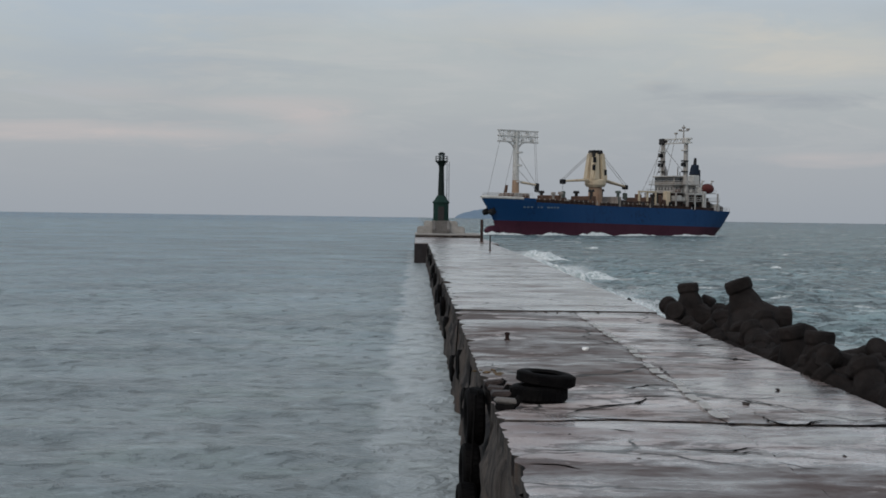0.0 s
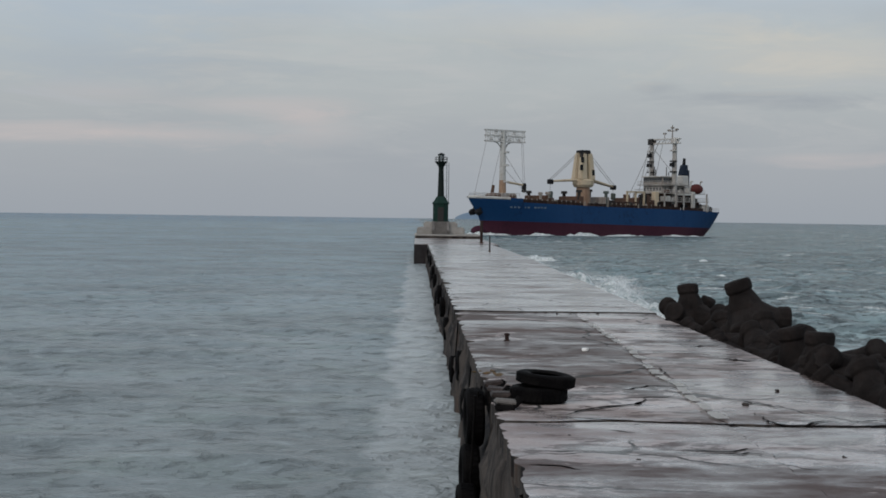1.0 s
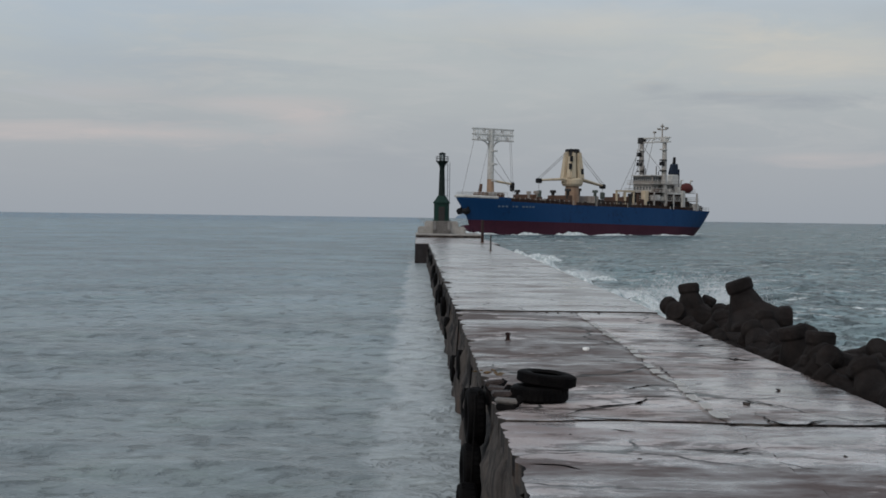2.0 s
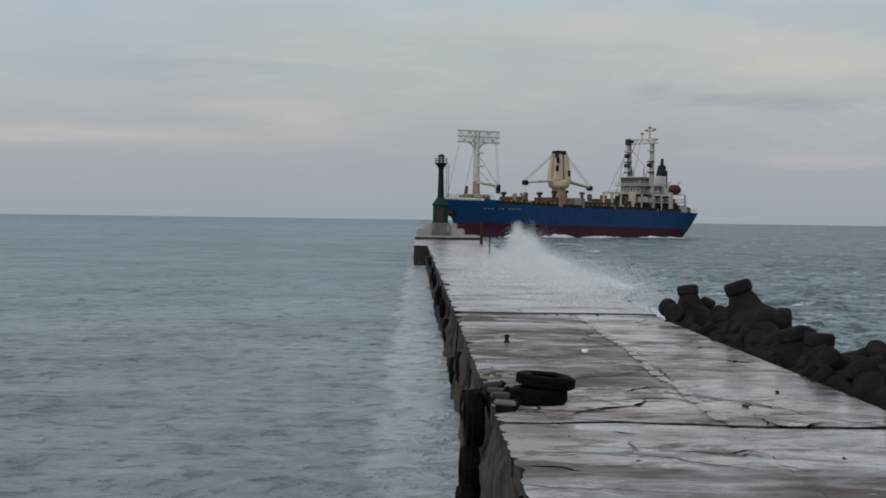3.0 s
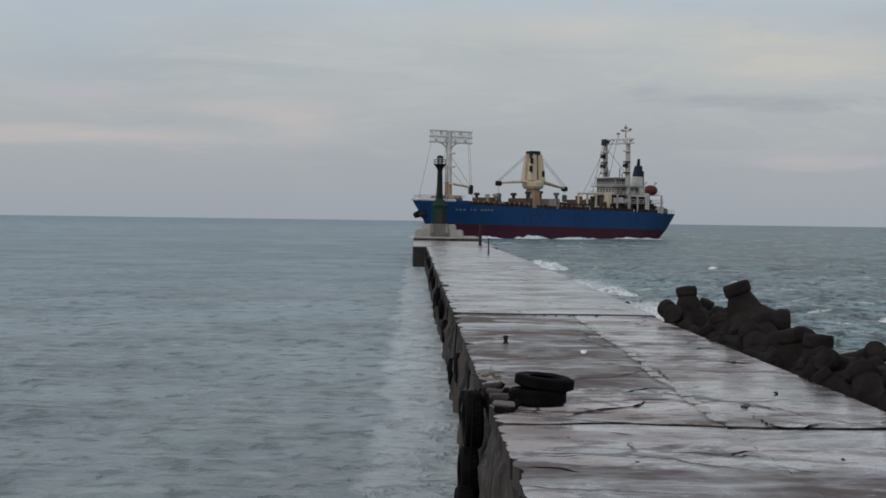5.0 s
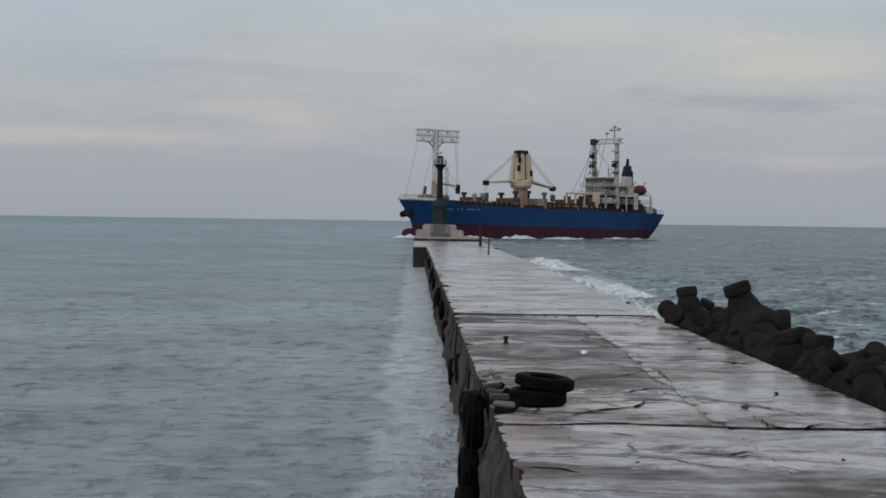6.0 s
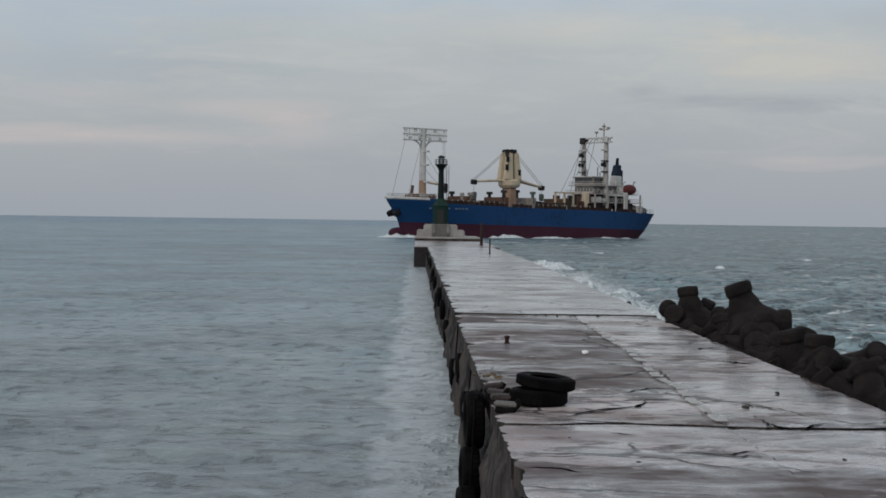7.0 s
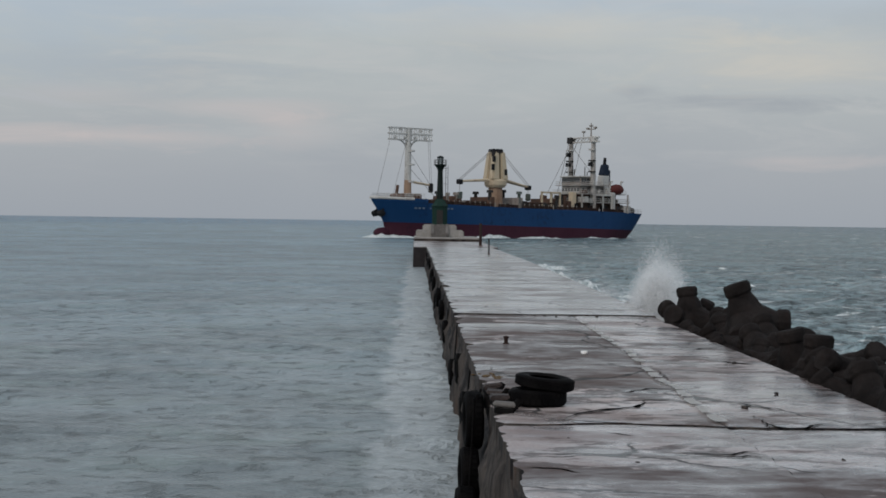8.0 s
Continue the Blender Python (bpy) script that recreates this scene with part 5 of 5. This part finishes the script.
def fan(width, depth, height):
    """A plume thrown up from a narrow root: dense and white below, torn and thin above."""
    def shape(rng, n):
        h = rng.beta(1.25, 1.9, n)
        jets = rng.normal(0, 0.42, 14)
        lean = jets[rng.integers(0, 14, n)]
        reach = 1 - 0.45 * np.abs(lean)
        spread = 0.22 + 0.35 * h
        x = (lean * (0.45 + 0.55 * h) + rng.normal(0, 0.16, n) * spread * 2) * width
        y = rng.normal(0, 0.35, n) * depth * spread * 2
        return np.stack([y, x, h * height * reach], -1)
    return shape


def puff(width, depth, height):
    """A compact burst: a soft, rounded column, whitest in its heart, torn at the crown."""
    def shape(rng, n):
        h = rng.beta(1.5, 1.6, n)
        lobes = rng.normal(0, 1, (22, 3))
        k = rng.integers(0, 22, n)
        w = 0.30 + 0.30 * np.sin(np.pi * np.clip(h, 0, 1)) + 0.12 * h
        x = (lobes[k, 0] * 0.36 + rng.normal(0, 0.34, n)) * w * width
        y = (lobes[k, 1] * 0.36 + rng.normal(0, 0.34, n)) * w * depth
        z = h * height * (1 - 0.10 * lobes[k, 2] * h) * (1 - 0.10 * np.abs(x) / width)
        return np.stack([y, x, z], -1)
    return shape


def veil(width, depth, height):
    """Thin blown mist, patchy, close to the deck."""
    def shape(rng, n):
        puffs = rng.random((40, 2)) * 2 - 1
        k = rng.integers(0, 40, n)
        x = (puffs[k, 0] * 0.5 + rng.normal(0, 0.12, n)) * width
        y = (puffs[k, 1] * 0.5 + rng.normal(0, 0.08, n)) * depth
        return np.stack([x, y, rng.beta(1.1, 2.6, n) * height], -1)
    return shape


def build_breakers():
    made = {"crests": [], "plumes": []}
    crest_mist = spray_mesh("crest_spray", 7000, 0.038, fan(6.0, 2.0, 0.8), 77)
    for k, (x, y, ln, w, h) in enumerate(((10.4, 70, 9, 2.6, 0.95), (11.4, 86, 10, 2.8, 0.95), (10.2, 102, 11, 2.8, 1.0), (12.5, 122, 11, 2.8, 0.85), (11.2, 146, 12, 3.0, 0.95), (13.5, 172, 13, 3.2, 0.95), (10.0, 56, 9, 2.6, 1.0), (17.5, 92, 1.6, 0.8, 0.34), (21.0, 101, 1.3, 0.7, 0.30), (26.0, 131, 1.8, 0.8, 0.36), (19.5, 118, 1.4, 0.7, 0.32), (36.0, 152, 2.2, 0.9, 0.40), (33.0, 176, 2.0, 0.9, 0.38), (52.0, 214, 2.4, 1.0, 0.45), (24.0, 86, 1.5, 0.7, 0.30), (61.0, 190, 2.4, 1.0, 0.42), (28.0, 240, 2.8, 1.2, 0.5), (44.0, 128, 1.8, 0.8, 0.36))):
        ob = tagged(foam_ridge("breaking_wave", ln if h > 0.6 else 0.7 * ln, w if h > 0.6 else 0.7 * w, h if h > 0.6 else 0.55 * h, 4.0 + 2.7 * k), "white foaming wave breaking along the pier", "wave", "waves breaking along the pier")
        ob.location = (x, y, 0)
        if h > 0.6:
            torn = new("crest_spray", crest_mist)
            torn.parent = ob
            torn["kind"] = "stuff"
            torn.matrix_basis = pose(0, 0, 0.15)
        made["crests"].append((ob, x, y))
    # water that surges up against the wall, stretch by stretch
    made["surge"] = []
    for k, (x, y, ln) in enumerate(((8.1, 54, 15), (8.3, 66, 16), (8.45, 79, 17), (8.6, 93, 18), (8.75, 109, 20), (8.9, 128, 24))):
        ob = tagged(foam_ridge("surge", ln, 2.4, 1.25, 60 + 4.3 * k), "white foam surging up against the pier wall", "wave", "waves breaking along the pier")
        ob.location = (x, y, 0)
        made["surge"].append((ob, x, y, k))
    big = [spray_mesh("spray", 90000, 0.031, (puff(1.35, 1.2, 4.4) if s else fan(2.6, 1.4, 3.6)), 5 + s) for s in range(3)]
    near = [spray_mesh("spray", 180000, 0.0215, puff(1.35, 1.2, 4.4), 25 + s) for s in range(2)]
    broad = spray_mesh("spray", 52000, 0.026, puff(2.6, 2.7, 3.5), 35)
    thin = [spray_mesh("spray", 20000, 0.036, fan(3.0, 1.6, 3.4), 15 + s) for s in range(2)]
    mist = spray_mesh("spray", 120000, 0.027, veil(5.5, 46, 1.5), 31)
    low = [spray_mesh("spray", 30000, 0.033, fan(4.0, 1.0, 1.7), 41 + s) for s in range(3)]

    def burst(me, x, y, start, rise, hang, top, drift=(0, 0), turn=0, root=-4.6, label="white plume of sea spray thrown up beside the pier"):
        ob = tagged(new("sea_spray", me), label, "spray", "plumes of sea spray", "stuff")
        end = start + rise + hang
        rows = [(0.0, 0.0, root)]
        if start > 0.05:
            rows.append((start, 0.0, root))
        for k in range(1, 6):
            f = k / 5
            rows.append((start + rise * f, rise * f, root + (top - root) * (1 - (1 - f) ** 2)))
        for k in range(1, 6):
            f = k / 5
            rows.append((end - hang * (1 - f), rise + hang * f, top + (root - top) * f * f))
        rows.append((8.0, rise + hang, root))
        rows = [(t, pose(x + drift[0] * s, y + drift[1] * s, z, 0, 0, turn)) for t, s, z in rows if t <= 7.99]
        rows.append((8.0, rows[-1][1])) if end < 7.9 else rows.append((8.0, pose(x + drift[0] * (8 - start), y + drift[1] * (8 - start), top - 0.1, 0, 0, turn)))
        ob.matrix_basis = rows[0][1]
        made["plumes"].append((ob, rows))

    # the first small burst, then the one behind the tetrapods
    burst(low[0], 8.6, 66, 0.3, 0.6, 0.7, 0.9, (0.0, -1.0))
    burst(low[1], 9.2, 80, 0.0, 0.4, 0.8, 0.8, (-0.2, -1.5))
    burst(broad, 11.2, 58, 1.05, 0.5, 1.0, 0.1, (0.5, -0.6))
    burst(thin[1], 9.6, 57, 1.45, 0.5, 0.9, -0.3, (0.2, -0.6))
    # the large one towards the pier's end, and the mist that it blows over the deck
    burst(big[0], 8.4, 106, 2.45, 0.6, 1.5, -0.2, (-0.7, 1.0))
    burst(big[1], 8.2, 116, 2.4, 0.6, 1.7, -0.3, (-0.7, 0.5), 60)
    burst(big[2], 8.7, 112, 2.45, 0.6, 1.6, -0.6, (-0.7, 0.5), 150)
    burst(thin[1], 8.2, 99, 2.3, 0.5, 0.9, 0.0, (-0.6, 1.0), 20)
    burst(broad, 7.7, 99, 2.4, 0.6, 1.7, 0.5, (-0.7, 0.8))
    burst(mist, 6.9, 74, 2.2, 0.55, 1.7, 1.95, (-1.6, 1.0), 0, -2.0, "thin mist of sea spray blown over the deck")
    # the line of spray along the edge
    for k, (y, start) in enumerate(((97, 3.45), (90, 3.55), (84, 3.65), (77, 3.8), (70, 3.95), (64, 4.1), (59, 4.2))):
        burst(low[k % 3], 8.0 + 0.004 * (y - 59), y, start, 0.38, 0.85, 1.15 - 0.12 * (k % 3), (-0.2, -2.5), 15 * (k % 4))
    burst(thin[0], 8.0, 80, 3.75, 0.4, 0.7, -0.1, (-0.4, -1.5))
    burst(low[2], 8.3, 64, 5.6, 0.5, 0.9, 0.8, (0.0, -1.0))
    burst(low[0], 8.4, 58, 6.2, 0.5, 0.8, 0.7, (0.0, -0.6), 40)
    burst(low[1], 8.6, 80, 6.4, 0.5, 0.8, 0.6, (0.0, -1.0))
    # the last one, beside the nearest tetrapods
    burst(near[0], 8.05, 49.0, 7.5, 0.5, 1.0, -0.85, (0.0, -0.2))
    burst(near[1], 7.75, 49.8, 7.45, 0.5, 1.0, -1.15, (0.0, -0.2), 50)
    burst(near[0], 7.9, 49.3, 7.48, 0.5, 1.0, -1.0, (0.0, -0.2), 120)
    return made


breakers = build_breakers()


# ---- foam that the ship pushes along ----
def build_wake():
    for k, (x, y, ln, w, h, turn) in enumerate(((40.0, 3.6, 13, 2.4, 0.9, 58), (39.5, -4.0, 14, 3.0, 1.4, 118), (27.0, 9.2, 18, 1.8, 0.75, 88), (9.0, 9.6, 16, 2.2, 1.3, 91), (-9, 9.4, 22, 1.6, 0.75, 90), (-33, 8.9, 30, 1.6, 0.7, 85), (43.5, 0.5, 9, 4.0, 1.2, 5), (46.0, 2.0, 9, 3.2, 0.8, 40))):
        ob = foam_ridge("bow_wave" if k in (0, 1, 6, 7) else "side_wave", ln, w, h, 30 + 3.3 * k, ship)
        ob.matrix_basis = pose(x, y, -0.55, 0, 0, turn)
        ob["label"] = "white foam pushed up along the hull"


build_wake()


def motions():
    walk(ship, [(t, ship_pose(t, h, p)) for t, h, p in ((0, 0, 0), (1.5, 0.1, -0.1), (3, 0.0, 0.05), (4.5, -0.1, 0.15), (6, 0.0, -0.05), (8, 0.1, -0.1))])
    walk(water_calm, [(t, pose(0, -0.9 * t, 0)) for t in (0, 4, 8)])
    walk(water_open, [(t, pose(0, -1.9 * t, 0.12 * math.sin(t))) for t in (0, 1, 2, 3, 4, 5, 6, 7, 8)])
    walk(backdrop, [(0, pose(0, 0, 0)), (8, pose(0, 0, 0, 0, 0, 0.85))])
    for ob, x, y in breakers["crests"]:
        v = 3.2 if x < 15 else 2.2
        turn = 72 if x > 15 else (38 if x > 11.5 else 12)
        walk(ob, [(t, pose(x - 0.12 * t, y - v * t if y - v * t > 47 else 47 - 0.2 * (t - (y - 47) / v), 0.25 * math.sin(1.9 * t + y), 0, 0, turn)) for t in (0, 1, 2, 3, 4, 5, 6, 7, 8)])
    # how far the water stands up against the wall, a row for each stretch from the near to the far
    height = ((0.3, 0.9, 0.8, 0.2, 0.3, 0.6, 0.9, 0.9, 0.5), (0.5, 1.0, 0.6, 0.5, 1.0, 0.4, 0.8, 0.9, 0.5), (0.7, 0.7, 0.5, 0.8, 1.15, 0.3, 0.6, 0.6, 0.6),
              (0.8, 0.5, 0.6, 1.0, 0.9, 0.2, 0.6, 0.4, 0.7), (0.5, 0.3, 0.9, 1.1, 0.4, 0.3, 0.5, 0.4, 0.6), (0.3, 0.5, 0.9, 0.7, 0.3, 0.5, 0.3, 0.5, 0.5))
    for ob, x, y, k in breakers["surge"]:
        walk(ob, [(t, pose(x, y - 0.5 * t, height[k][t] + 0.10)) for t in range(9)])
    for ob, rows in breakers["plumes"]:
        walk(ob, rows)


motions()
